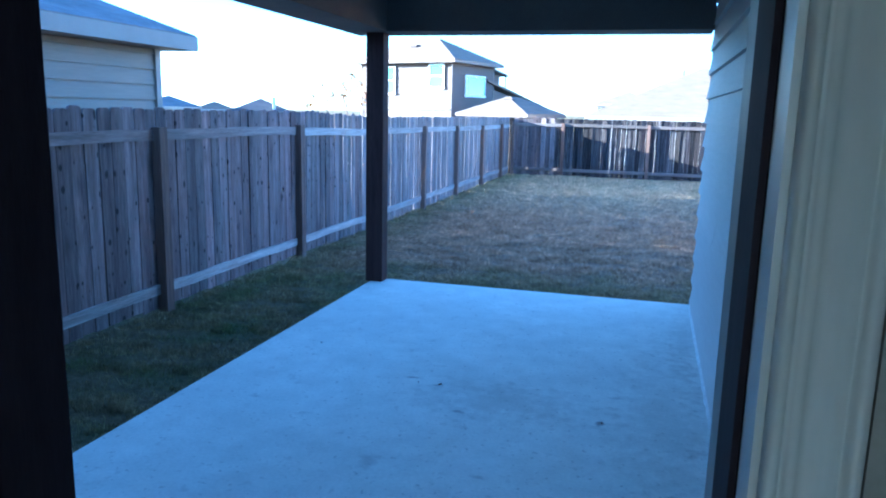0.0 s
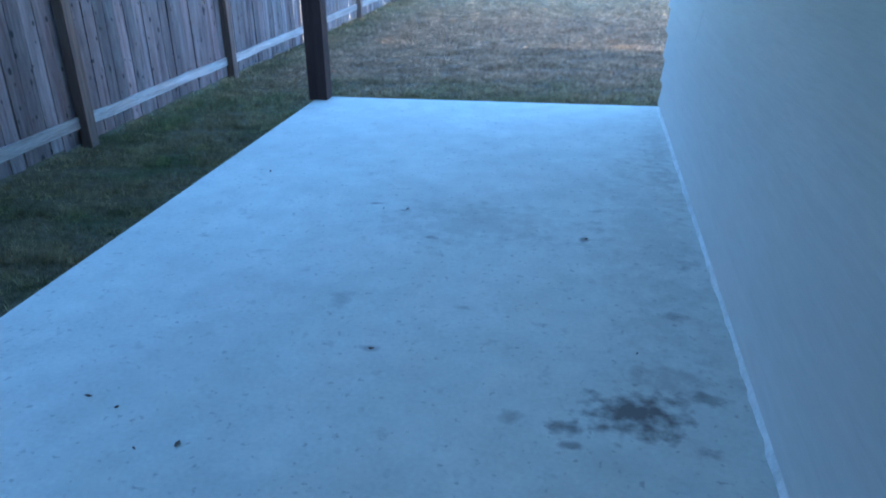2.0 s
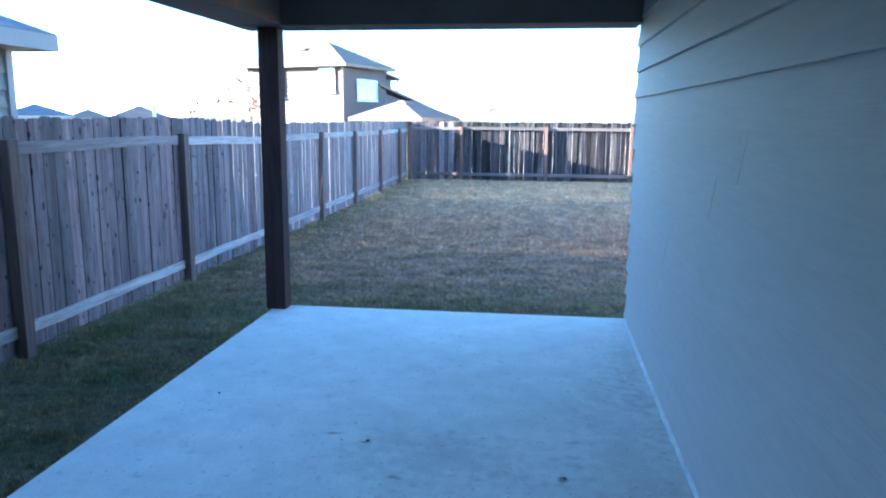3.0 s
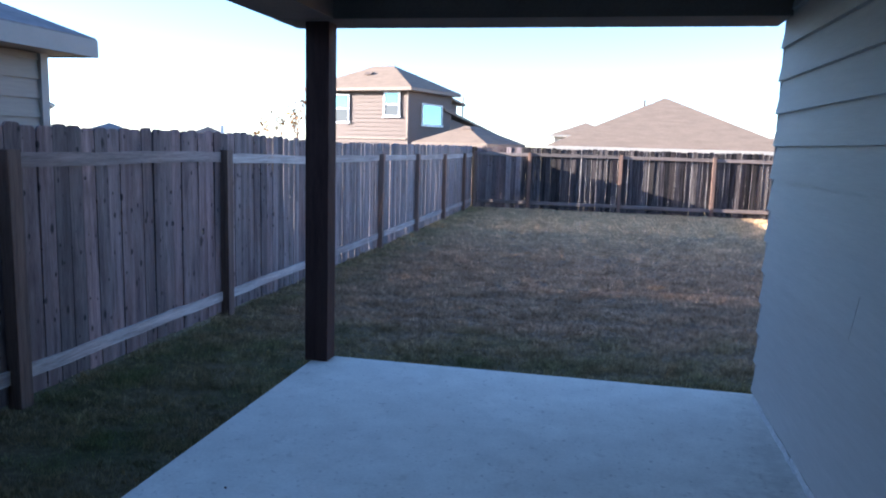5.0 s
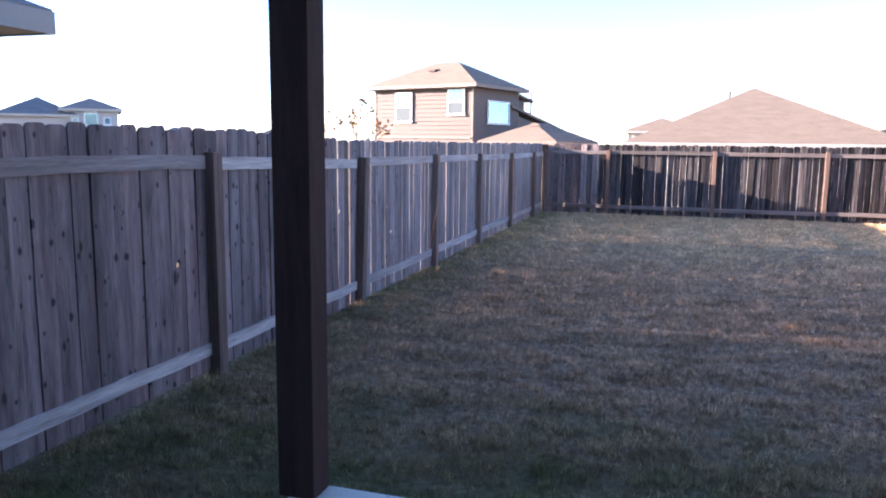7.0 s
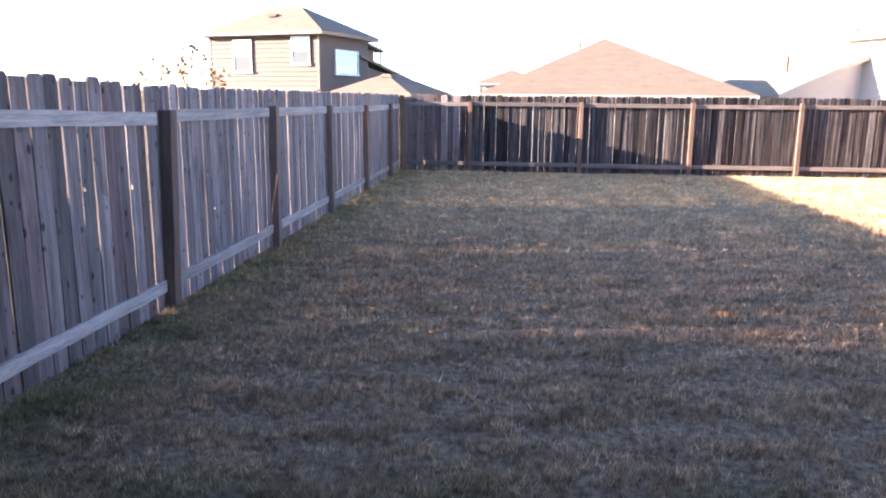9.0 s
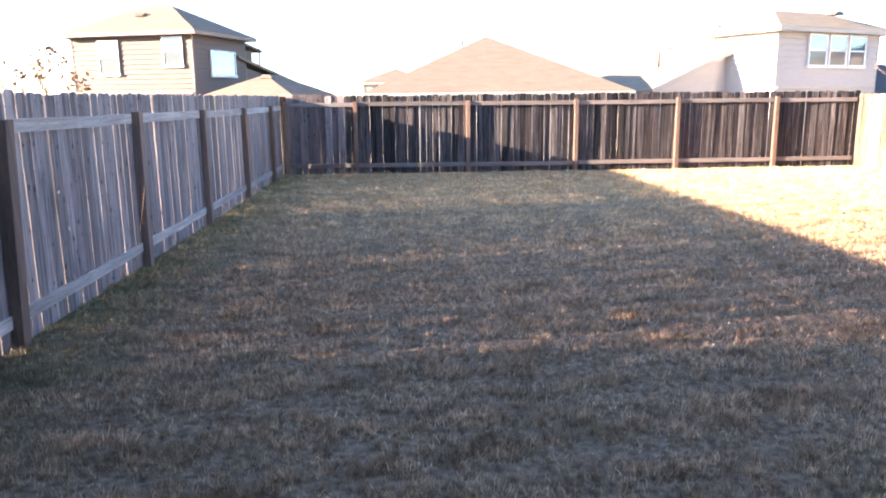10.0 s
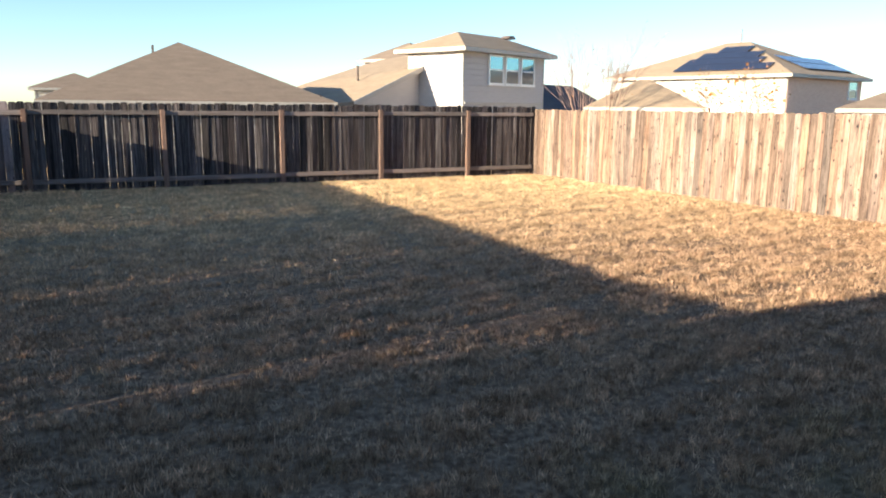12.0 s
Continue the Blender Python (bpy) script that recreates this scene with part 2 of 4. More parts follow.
def concrete():
    m = make_mat("broom_concrete", (0.62, 0.61, 0.54), (0.79, 0.78, 0.7), 5.0, (1, 1, 1), 0.8, 0.25, 55, space="World", stain=0.2, stain_colour=(0.4, 0.385, 0.35))
    t = m.node_tree
    n, l = t.nodes, t.links
    b = n["Principled BSDF"]
    colour = b.inputs["Base Color"].links[0].from_socket
    pos = n.new("ShaderNodeNewGeometry").outputs["Position"]
    wob = n.new("ShaderNodeTexNoise")
    wob.inputs["Scale"].default_value, wob.inputs["Detail"].default_value = 15, 6
    l.new(pos, wob.inputs["Vector"])
    for scale, lo, hi, k in ((34.0, 0.64, 0.72, 0.4), (13.0, 0.63, 0.74, 0.22)):
        sp = n.new("ShaderNodeTexNoise")
        sp.inputs["Scale"].default_value, sp.inputs["Detail"].default_value = scale, 3
        l.new(pos, sp.inputs["Vector"])
        sr = n.new("ShaderNodeMapRange")
        sr.inputs[1].default_value, sr.inputs[2].default_value, sr.inputs[4].default_value = lo, hi, k
        l.new(sp.outputs[0], sr.inputs[0])
        sm = n.new("ShaderNodeMix")
        sm.data_type = "RGBA"
        l.new(sr.outputs[0], sm.inputs[0])
        l.new(colour, sm.inputs[6])
        sm.inputs[7].default_value = (0.2, 0.18, 0.16, 1)
        colour = sm.outputs[2]
    # worn brown spill and grubby smudges: centre, half-length, half-width, strength
    for x, y, a, c, k in ((0.81, 2.0, 0.2, 0.135, 0.9), (0.577, 1.9, 0.075, 0.045, 0.8), (0.95, 2.22, 0.2, 0.12, 0.25), (1.04, 2.12, 0.09, 0.05, 0.5), (1.02, 1.84, 0.06, 0.035, 0.6),
                          (0.61, 1.81, 0.04, 0.025, 0.6), (0.41, 1.92, 0.07, 0.035, 0.4), (0.65, 2.04, 0.035, 0.025, 0.5), (1.0, 2.67, 0.06, 0.035, 0.4), (1.1, 3.15, 0.05, 0.06, 0.4), (0.16, 2.6, 0.045, 0.03, 0.35),
                          (-0.36, 2.6, 0.05, 0.12, 0.28), (-0.15, 2.25, 0.06, 0.025, 0.45), (-0.32, 3.62, 0.05, 0.025, 0.5), (-0.11, 3.28, 0.05, 0.02, 0.45),
                          (0.1, 3.5, 0.6, 0.35, 0.18), (0.63, 3.36, 0.03, 0.03, 0.7), (0.95, 3.6, 0.3, 1.6, 0.16), (-0.5, 3.7, 0.04, 0.02, 0.6),
                          (1.1, 5.0, 0.12, 1.2, 0.15)):
        sub = n.new("ShaderNodeVectorMath")
        sub.operation = "SUBTRACT"
        sub.inputs[1].default_value = (x, y, 0.28)
        l.new(pos, sub.inputs[0])
        mul = n.new("ShaderNodeVectorMath")
        mul.operation = "MULTIPLY"
        mul.inputs[1].default_value = (1 / a, 1 / c, 0)
        l.new(sub.outputs[0], mul.inputs[0])
        ln = n.new("ShaderNodeVectorMath")
        ln.operation = "LENGTH"
        l.new(mul.outputs[0], ln.inputs[0])
        add = n.new("ShaderNodeMath")
        add.operation = "MULTIPLY_ADD"
        add.inputs[1].default_value = 2.6
        l.new(wob.outputs[0], add.inputs[0])
        l.new(ln.outputs["Value"], add.inputs[2])
        rg = n.new("ShaderNodeMapRange")
        rg.inputs[1].default_value, rg.inputs[2].default_value, rg.inputs[3].default_value, rg.inputs[4].default_value = 1.55, 2.3, k, 0.0
        l.new(add.outputs[0], rg.inputs[0])
        mc = n.new("ShaderNodeMix")
        mc.data_type = "RGBA"
        l.new(rg.outputs[0], mc.inputs[0])
        l.new(colour, mc.inputs[6])
        mc.inputs[7].default_value = (0.14, 0.11, 0.1, 1)
        colour = mc.outputs[2]
    l.new(colour, b.inputs["Base Color"])
    return m


CONCRETE = concrete()


def turf(name, island):
    """Dormant tan grass with green patches by the patio and along the fence."""
    m = bpy.data.materials.new(name)
    m.use_nodes = True
    t = m.node_tree
    n, l = t.nodes, t.links
    b = n["Principled BSDF"]
    b.inputs["Roughness"].default_value = 0.9
    b.inputs["Specular IOR Level"].default_value = 0.15
    geo = n.new("ShaderNodeNewGeometry")
    xyz = n.new("ShaderNodeSeparateXYZ")
    l.new(geo.outputs["Position"], xyz.inputs[0])
    big = n.new("ShaderNodeTexNoise")
    big.inputs["Scale"].default_value, big.inputs["Detail"].default_value = 1.7, 8
    l.new(geo.outputs["Position"], big.inputs["Vector"])
    mid = n.new("ShaderNodeTexNoise")
    mid.inputs["Scale"].default_value, mid.inputs["Detail"].default_value = 21.0, 6
    l.new(geo.outputs["Position"], mid.inputs["Vector"])
    dry = n.new("ShaderNodeValToRGB")
    dry.color_ramp.elements[0].position, dry.color_ramp.elements[1].position = 0.36, 0.66
    dry.color_ramp.elements[0].color = (0.48, 0.335, 0.2, 1)
    dry.color_ramp.elements[1].color = (0.86, 0.65, 0.405, 1)
    l.new(mid.outputs[0], dry.inputs[0])
    green = n.new("ShaderNodeValToRGB")
    green.color_ramp.elements[0].color = (0.075, 0.09, 0.034, 1)
    green.color_ramp.elements[1].color = (0.22, 0.255, 0.11, 1)
    l.new(mid.outputs[0], green.inputs[0])

    def ramp_of(socket, a, b2, hi):
        r = n.new("ShaderNodeMapRange")
        r.inputs[1].default_value, r.inputs[2].default_value, r.inputs[3].default_value, r.inputs[4].default_value = a, b2, hi, 0.0
        l.new(socket, r.inputs[0])
        return r.outputs[0]

    near = ramp_of(xyz.outputs[1], 6.9, 9.0, 0.82)
    side = ramp_of(xyz.outputs[0], -3.3, -2.3, 0.62)
    mxm = n.new("ShaderNodeMath")
    mxm.operation = "MAXIMUM"
    l.new(near, mxm.inputs[0])
    l.new(side, mxm.inputs[1])
    nz = n.new("ShaderNodeMapRange")
    nz.inputs[1].default_value, nz.inputs[2].default_value, nz.inputs[3].default_value, nz.inputs[4].default_value = 0.44, 0.72, -0.24, 0.16
    l.new(big.outputs[0], nz.inputs[0])
    ad = n.new("ShaderNodeMath")
    ad.use_clamp = True
    l.new(mxm.outputs[0], ad.inputs[0])
    l.new(nz.outputs[0], ad.inputs[1])
    mc = n.new("ShaderNodeMix")
    mc.data_type = "RGBA"
    l.new(ad.outputs[0], mc.inputs[0])
    # browner grass towards the house: the yard's shade is put into this colour
    shade_brown = n.new("ShaderNodeValToRGB")
    shade_brown.color_ramp.elements[0].position, shade_brown.color_ramp.elements[1].position = 0.36, 0.68
    shade_brown.color_ramp.elements[0].color = (0.235, 0.14, 0.09, 1)
    shade_brown.color_ramp.elements[1].color = (0.7, 0.476, 0.315, 1)
    l.new(mid.outputs[0], shade_brown.inputs[0])
    darkened = n.new("ShaderNodeMix")
    darkened.data_type = "RGBA"
    l.new(ramp_of(xyz.outputs[1], 12.5, 19.0, 0.9), darkened.inputs[0])
    l.new(dry.outputs[0], darkened.inputs[6])
    l.new(shade_brown.outputs[0], darkened.inputs[7])
    l.new(darkened.outputs[2], mc.inputs[6])
    l.new(green.outputs[0], mc.inputs[7])
    colour = mc.outputs[2]
    if island:
        h = n.new("ShaderNodeHueSaturation")
        mr = n.new("ShaderNodeMapRange")
        mr.inputs[3].default_value, mr.inputs[4].default_value = 0.68, 1.3
        l.new(geo.outputs["Random Per Island"], mr.inputs[0])
        # cells drawn out along the sun's heading: faint sun streaks in the blade colour
        cell = n.new("ShaderNodeTexVoronoi")
        cell.voronoi_dimensions = "2D"
        cell.inputs["Scale"].default_value = 1.0
        lay = n.new("ShaderNodeMapping")
        lay.inputs["Rotation"].default_value = (0, 0, radians(-11))
        lay.inputs["Scale"].default_value = (4.6, 13.5, 1.0)
        l.new(geo.outputs["Position"], lay.inputs[0])
        l.new(lay.outputs[0], cell.inputs["Vector"])
        mv = n.new("ShaderNodeMapRange")
        mv.inputs[3].default_value, mv.inputs[4].default_value = 0.56, 1.58
        l.new(cell.outputs["Color"], mv.inputs[0])
        mm = n.new("ShaderNodeMath")
        mm.operation = "MULTIPLY"
        l.new(mr.outputs[0], mm.inputs[0])
        l.new(mv.outputs[0], mm.inputs[1])
        # one blade in nine is bleached straw
        straw = n.new("ShaderNodeMapRange")
        straw.inputs[1].default_value, straw.inputs[2].default_value, straw.inputs[3].default_value, straw.inputs[4].default_value = 0.88, 0.9, 0.97, 1.3
        l.new(geo.outputs["Random Per Island"], straw.inputs[0])
        m4 = n.new("ShaderNodeMath")
        m4.operation = "MULTIPLY"
        l.new(mm.outputs[0], m4.inputs[0])
        l.new(straw.outputs[0], m4.inputs[1])
        l.new(m4.outputs[0], h.inputs["Value"])
        l.new(colour, h.inputs["Color"])
        colour = h.outputs[0]
    if not island:
        soil = n.new("ShaderNodeHueSaturation")
        soil.inputs["Value"].default_value = 0.44
        l.new(colour, soil.inputs["Color"])
        colour = soil.outputs[0]
    l.new(colour, b.inputs["Base Color"])
    bp = n.new("ShaderNodeBump")
    bp.inputs["Strength"].default_value, bp.inputs["Distance"].default_value = 0.6, 0.03
    fn = n.new("ShaderNodeTexNoise")
    fn.inputs["Scale"].default_value, fn.inputs["Detail"].default_value = 26.0, 5
    l.new(geo.outputs["Position"], fn.inputs["Vector"])
    l.new(fn.outputs[0], bp.inputs["Height"])
    if not island:
        l.new(bp.outputs[0], b.inputs["Normal"])
    else:
        # thin blades let part of the light through
        thin, both = n.new("ShaderNodeBsdfTranslucent"), n.new("ShaderNodeMixShader")
        both.inputs[0].default_value = 0.35
        l.new(colour, thin.inputs[0])
        l.new(b.outputs[0], both.inputs[1])
        l.new(thin.outputs[0], both.inputs[2])
        l.new(both.outputs[0], n["Material Output"].inputs[0])
    return m


TURF, BLADE = turf("turf", False), turf("grass_blade", True)


# ---- builders ----
def thing(name, at=(0, 0, 0), rz=0.0, label="", category="", group="", kind=""):
    ob = new(name)
    ob.matrix_world = pose(*at, 0, 0, rz)
    return tagged(ob, label, category, group, kind)


def mesh_of(name, bm, material):
    me = bpy.data.meshes.new(name)
    bm.normal_update()
    bm.to_mesh(me)
    bm.free()
    me.materials.append(material)
    return me


def part(name, bm, material, parent=None, label="", at=None):
    ob = new(name, mesh_of(name, bm, material))
    if parent:
        ob.parent = parent
    if at is not None:
        ob.matrix_basis = at
    if label:
        tagged(ob, label)
    return ob


def shared(name, me, parent, at):
    ob = new(name, me)
    ob.parent = parent
    ob.matrix_basis = at
    return ob


def box(bm, x0, x1, y0, y1, z0, z1, bevel=0.0):
    v = [bm.verts.new((x, y, z)) for z in (z0, z1) for y in (y0, y1) for x in (x0, x1)]
    faces = [bm.faces.new([v[i] for i in f]) for f in ((0, 2, 3, 1), (4, 5, 7, 6), (0, 1, 5, 4), (2, 6, 7, 3), (0, 4, 6, 2), (1, 3, 7, 5))]
    if bevel:
        bmesh.ops.bevel(bm, geom=list({e for f in faces for e in f.edges}), offset=bevel, segments=2, affect="EDGES", profile=0.6)
    return bm


def boxed(*a, **k):
    return box(bmesh.new(), *a, **k)


def solid(bm, points, faces):
    v = [bm.verts.new(p) for p in points]
    for f in faces:
        bm.faces.new([v[i] for i in f])
    bmesh.ops.recalc_face_normals(bm, faces=bm.faces[:])
    return bm


def prism(points_xz, y0, y1):
    """An outline in x and z drawn out along y."""
    bm = bmesh.new()
    k = len(points_xz)
    pts = [(x, y0, z) for x, z in points_xz] + [(x, y1, z) for x, z in points_xz]
    return solid(bm, pts, [list(range(k)), list(range(2 * k - 1, k - 1, -1))] + [[i, (i + 1) % k, k + (i + 1) % k, k + i] for i in range(k)])


def tube(bm, p, q, r0, r1, sides=6):
    p, q = Vector(p), Vector(q)
    d = (q - p).normalized()
    a = d.orthogonal().normalized()
    c = d.cross(a)
    rings = []
    for o, r in ((p, r0), (q, r1)):
        rings.append([bm.verts.new(o + (a * math.cos(2 * math.pi * i / sides) + c * math.sin(2 * math.pi * i / sides)) * r) for i in range(sides)])
    for i in range(sides):
        j = (i + 1) % sides
        bm.faces.new((rings[0][i], rings[0][j], rings[1][j], rings[1][i]))
    bm.faces.new(rings[1])
    bm.faces.new(rings[0][::-1])


def lap_wall(length, z0, z1, step=0.19, proud=0.028):
    """A lapped wall on the plane y = 0, facing -y, along x from 0: one folded sheet with a back."""
    line, z = [], z0
    while z < z1 - 0.02:
        line += [(-proud, z), (-0.003, min(z + step, z1))]
        z += step
    line += [(0.03, z1), (0.03, z0)]
    k = len(line)
    pts = [(0, y, z) for y, z in line] + [(length, y, z) for y, z in line]
    return solid(bmesh.new(), pts, [list(range(k)), list(range(2 * k - 1, k - 1, -1))] + [[i, (i + 1) % k, k + (i + 1) % k, k + i] for i in range(k)])


def hip_roof(lu, lv, z, over, slope, thick=0.16):
    """A hipped roof over the plan (0..lu, 0..lv), with its eave at z."""
    u0, u1, v0, v1 = -over, lu + over, -over, lv + over
    half = min(u1 - u0, v1 - v0) / 2
    rise = half * slope
    if u1 - u0 > v1 - v0:
        r = [(u0 + half, (v0 + v1) / 2, z + rise), (u1 - half - 0.01, (v0 + v1) / 2, z + rise)]
        tops = [(4, 5, 9, 8), (5, 6, 9), (6, 7, 8, 9), (7, 4, 8)]
    else:
        r = [((u0 + u1) / 2, v0 + half, z + rise), ((u0 + u1) / 2, v1 - half + 0.01, z + rise)]
        tops = [(4, 5, 8), (5, 6, 9, 8), (6, 7, 9), (7, 4, 8, 9)]
    e = [(u0, v0), (u1, v0), (u1, v1), (u0, v1)]
    pts = [(*p, z - 0.01) for p in e] + [(*p, z + 0.03) for p in e] + r
    return solid(bmesh.new(), pts, [(3, 2, 1, 0), (0, 1, 5, 4), (1, 2, 6, 5), (2, 3, 7, 6), (3, 0, 4, 7)] + tops)


def fascia(lu, lv, z, over, deep=0.16):
    bm = bmesh.new()
    u0, u1, v0, v1 = -over, lu + over, -over, lv + over
    for a, b2, c, d in ((u0 - 0.012, u1 + 0.012, v0 - 0.014, v0 + 0.02), (u0 - 0.012, u1 + 0.012, v1 - 0.02, v1 + 0.014), (u0 - 0.014, u0 + 0.02, v0 + 0.02, v1 - 0.02), (u1 - 0.02, u1 + 0.014, v0 + 0.02, v1 - 0.02)):
        box(bm, a, b2, c, d, z - deep, z + 0.012)
    return bm


def window(parent, at, w, h, sash=True):
    """A white sash window on the plane y = 0 of its pose, facing -y; its foot at the origin."""
    bm = bmesh.new()
    f = 0.075
    box(bm, -w / 2, -w / 2 + f, -0.05, 0.03, 0, h)
    box(bm, w / 2 - f, w / 2, -0.05, 0.03, 0, h)
    box(bm, -w / 2 + f, w / 2 - f, -0.05, 0.03, h - f, h)
    box(bm, -w / 2 - 0.04, w / 2 + 0.04, -0.075, 0.03, -0.05, f)
    if sash:
        box(bm, -w / 2 + f, w / 2 - f, -0.04, 0.03, h / 2 - 0.03, h / 2 + 0.03)
    fr = part("window", bm, WINFRAME, parent, "white vinyl window", at)
    if sash:
        part("pane", boxed(-w / 2 + f, w / 2 - f, -0.012, 0.0, f, h / 2 - 0.03), DARKGLASS, fr)
        part("pane", boxed(-w / 2 + f, w / 2 - f, -0.022, -0.01, h / 2 + 0.03, h - f), GLASS, fr)
    else:
        part("pane", boxed(-w / 2 + f, w / 2 - f, -0.012, 0.0, f, h - f), GLASS, fr)
    return fr


def house(name, label, at, rz, lu, lv, z0, eave, over, slope, wall_mat, roof_mat, trim_mat=None, step=0.185, group="neighbouring houses", proud=0.028):
    """A house with its near corner at the origin of its pose: plan 0..lu, 0..lv, lapped walls and a hipped roof."""
    trim_mat = trim_mat or EAVE
    ob = thing(name, (at[0], at[1], z0), rz, label, "house", group)
    h = eave - z0
    part("wall", lap_wall(lu, 0, h - 0.16, step, proud), wall_mat, ob)
    part("wall", lap_wall(lv, 0, h - 0.16, step, proud), wall_mat, ob, at=pose(0, lv, 0, 0, 0, -90))
    part("wall", lap_wall(lu, 0, h - 0.16, step, proud), wall_mat, ob, at=pose(lu, lv, 0, 0, 0, 180))
    part("wall", lap_wall(lv, 0, h - 0.16, step, proud), wall_mat, ob, at=pose(lu, 0, 0, 0, 0, 90))
    for x, y in ((0, 0), (lu, 0), (0, lv), (lu, lv)):
        part("corner_board", boxed(x - 0.05, x + 0.05, y - 0.05, y + 0.05, 0, h - 0.165), trim_mat, ob)
    part("roof", hip_roof(lu, lv, h, over, slope), roof_mat, ob)
    part("fascia", fascia(lu, lv, h, over), trim_mat, ob)
    part("soffit", boxed(-over + 0.025, lu + over - 0.025, -over + 0.025, lv + over - 0.025, h - 0.15, h - 0.12), trim_mat, ob)
    return ob


def roof_vent(parent, x, y, z):
    part("roof_vent", prism([(-0.35, 0), (0.35, 0), (0.2, 0.16), (-0.15, 0.16)], -0.25, 0.25), VENT, parent, at=pose(x, y, z))


def tree(name, label, at, height, seed, spread=0.35, leaves=60, leaf_size=0.09, stems=1, bare_r=0.05, bark_mat=None):
    """Tapered trunk and forking limbs with sparse small leaves."""
    rnd = random.Random(seed)
    ob = thing(name, at, 0, label, "tree", "small trees")
    bark, crown = bmesh.new(), bmesh.new()
    tips = []

    def grow(p, d, length, r, depth):
        q = p + d * length
        tube(bark, p, q, r, r * 0.7, 6 if depth < 2 else 4)
        tips.append(q)
        if depth < 4:
            for _ in range(3 if depth else 4):
                nd = (d + Vector((rnd.uniform(-1, 1), rnd.uniform(-1, 1), rnd.uniform(-0.2, 0.7))) * (spread + 0.25)).normalized()
                grow(p + d * length * rnd.uniform(0.6, 1.0), nd, length * rnd.uniform(0.55, 0.8), r * 0.6, depth + 1)

    for s in range(stems):
        a = rnd.uniform(0, 6.3)
        d = Vector((math.cos(a), math.sin(a), 0)) * (0.35 if stems > 1 else 0.03) + Vector((0, 0, 1))
        grow(Vector((math.cos(a), math.sin(a), 0)) * (0.12 if stems > 1 else 0) - Vector((0, 0, 0.1)), d.normalized(), height * 0.36, bare_r, 0)
    for _ in range(leaves):
        c = rnd.choice(tips) + Vector((rnd.gauss(0, 0.12), rnd.gauss(0, 0.12), rnd.gauss(0, 0.12)))
        a = Vector((rnd.uniform(-1, 1), rnd.uniform(-1, 1), rnd.uniform(-1, 1))).normalized()
        b2 = a.orthogonal().normalized()
        k = leaf_size * rnd.uniform(0.6, 1.3)
        vs = [crown.verts.new(c + o) for o in (a * k, b2 * k * 0.5, -a * k, -b2 * k * 0.5)]
        crown.faces.new(vs)
    part("trunk", bark, bark_mat or BARK, ob)
    if leaves:
        part("crown", crown, LEAF, ob, "sparse russet leaves")
    else:
        crown.free()
    return ob


# ---- ground: one sheet to the horizon ----
def ground_z(x, y):
    fall = min(max((y - 23.0) / 6.0, 0), 1) * 0.95
    return -fall + 0.012 * noise.noise(Vector((x * 0.8, y * 0.8, 3.1))) - 0.01


def build_ground():
    far = [-1500, -400, -120, -60, -30, -16]
    xs = far + [-8 + 0.3 * i for i in range(64)] + [12, 16, 24, 40, 70, 140, 400, 1500]
    ys = [-1500, -400, -120, -50, -20] + [-6 + 0.3 * i for i in range(100)] + [24.5, 25.5, 26.5, 28, 30, 36, 45, 60, 100, 250, 600, 1500]
    bm = bmesh.new()
    grid = [[bm.verts.new((x, y, ground_z(x, y))) for x in xs] for y in ys]
    for j in range(len(ys) - 1):
        for i in range(len(xs) - 1):
            bm.faces.new((grid[j][i], grid[j][i + 1], grid[j + 1][i + 1], grid[j + 1][i]))
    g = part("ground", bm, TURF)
    for f in g.data.polygons:
        f.use_smooth = True
    tagged(g, "dormant tan lawn with green patches by the patio", "ground", kind="structure")


build_ground()

# ---- patio, porch and our house ----
slab = tagged(part("patio_slab", boxed(-1.68, 1.23, 0.3, 6.165, -0.12, 0.272, bevel=0.012), CONCRETE), "pale broom-finished concrete patio slab with brown stains", "patio", kind="structure")

wall_e = tagged(part("wall_east", boxed(1.225, 1.42, 0.30, 6.12, 0.0, 2.95), SIDING), "cream lap siding wall beside the patio", "wall", kind="structure")
rnd = random.Random(4)
LAP, row, z = 0.188, 0, 0.304
SEAMS = {7: 3.02, 6: 3.44, 4: 4.46}
while z < 2.8:
    cut = SEAMS.get(row, 0.8)
    for y0, y1 in ((0.42, cut - 0.003), (cut + 0.003, 6.13)):
        t1 = z + LAP + 0.02
        bm = solid(bmesh.new(), [(1.186, y0, z), (1.186, y1, z), (1.216, y1, t1), (1.216, y0, t1), (1.226, y0, z), (1.226, y1, z), (1.226, y1, t1), (1.226, y0, t1)],
                   [(0, 1, 2, 3), (4, 7, 6, 5), (0, 4, 5, 1), (3, 2, 6, 7), (0, 3, 7, 4), (1, 5, 6, 2)])
        part("siding_board", bm, SIDING, wall_e)
    row, z = row + 1, z + LAP
part("corner_board", boxed(1.205, 1.30, 6.132, 6.16, 0.285, 2.6), TRIM, wall_e)
bead, edge = bmesh.new(), random.Random(21)
rows = [[bead.verts.new((x, 0.44 + 0.071 * i, z)) for x, z in ((1.177 + edge.uniform(-0.007, 0.005), 0.2725), (1.181 + edge.uniform(-0.004, 0.004), 0.281), (1.189, 0.296 + edge.uniform(-0.006, 0.006)), (1.1905, 0.2725))] for i in range(80)]
for r0, r1 in zip(rows, rows[1:]):
    for i in range(4):
        bead.faces.new((r0[i], r0[(i + 1) % 4], r1[(i + 1) % 4], r1[i]))
bead.faces.new(rows[0][::-1])
bead.faces.new(rows[-1])
bmesh.ops.recalc_face_normals(bead, faces=bead.faces[:])
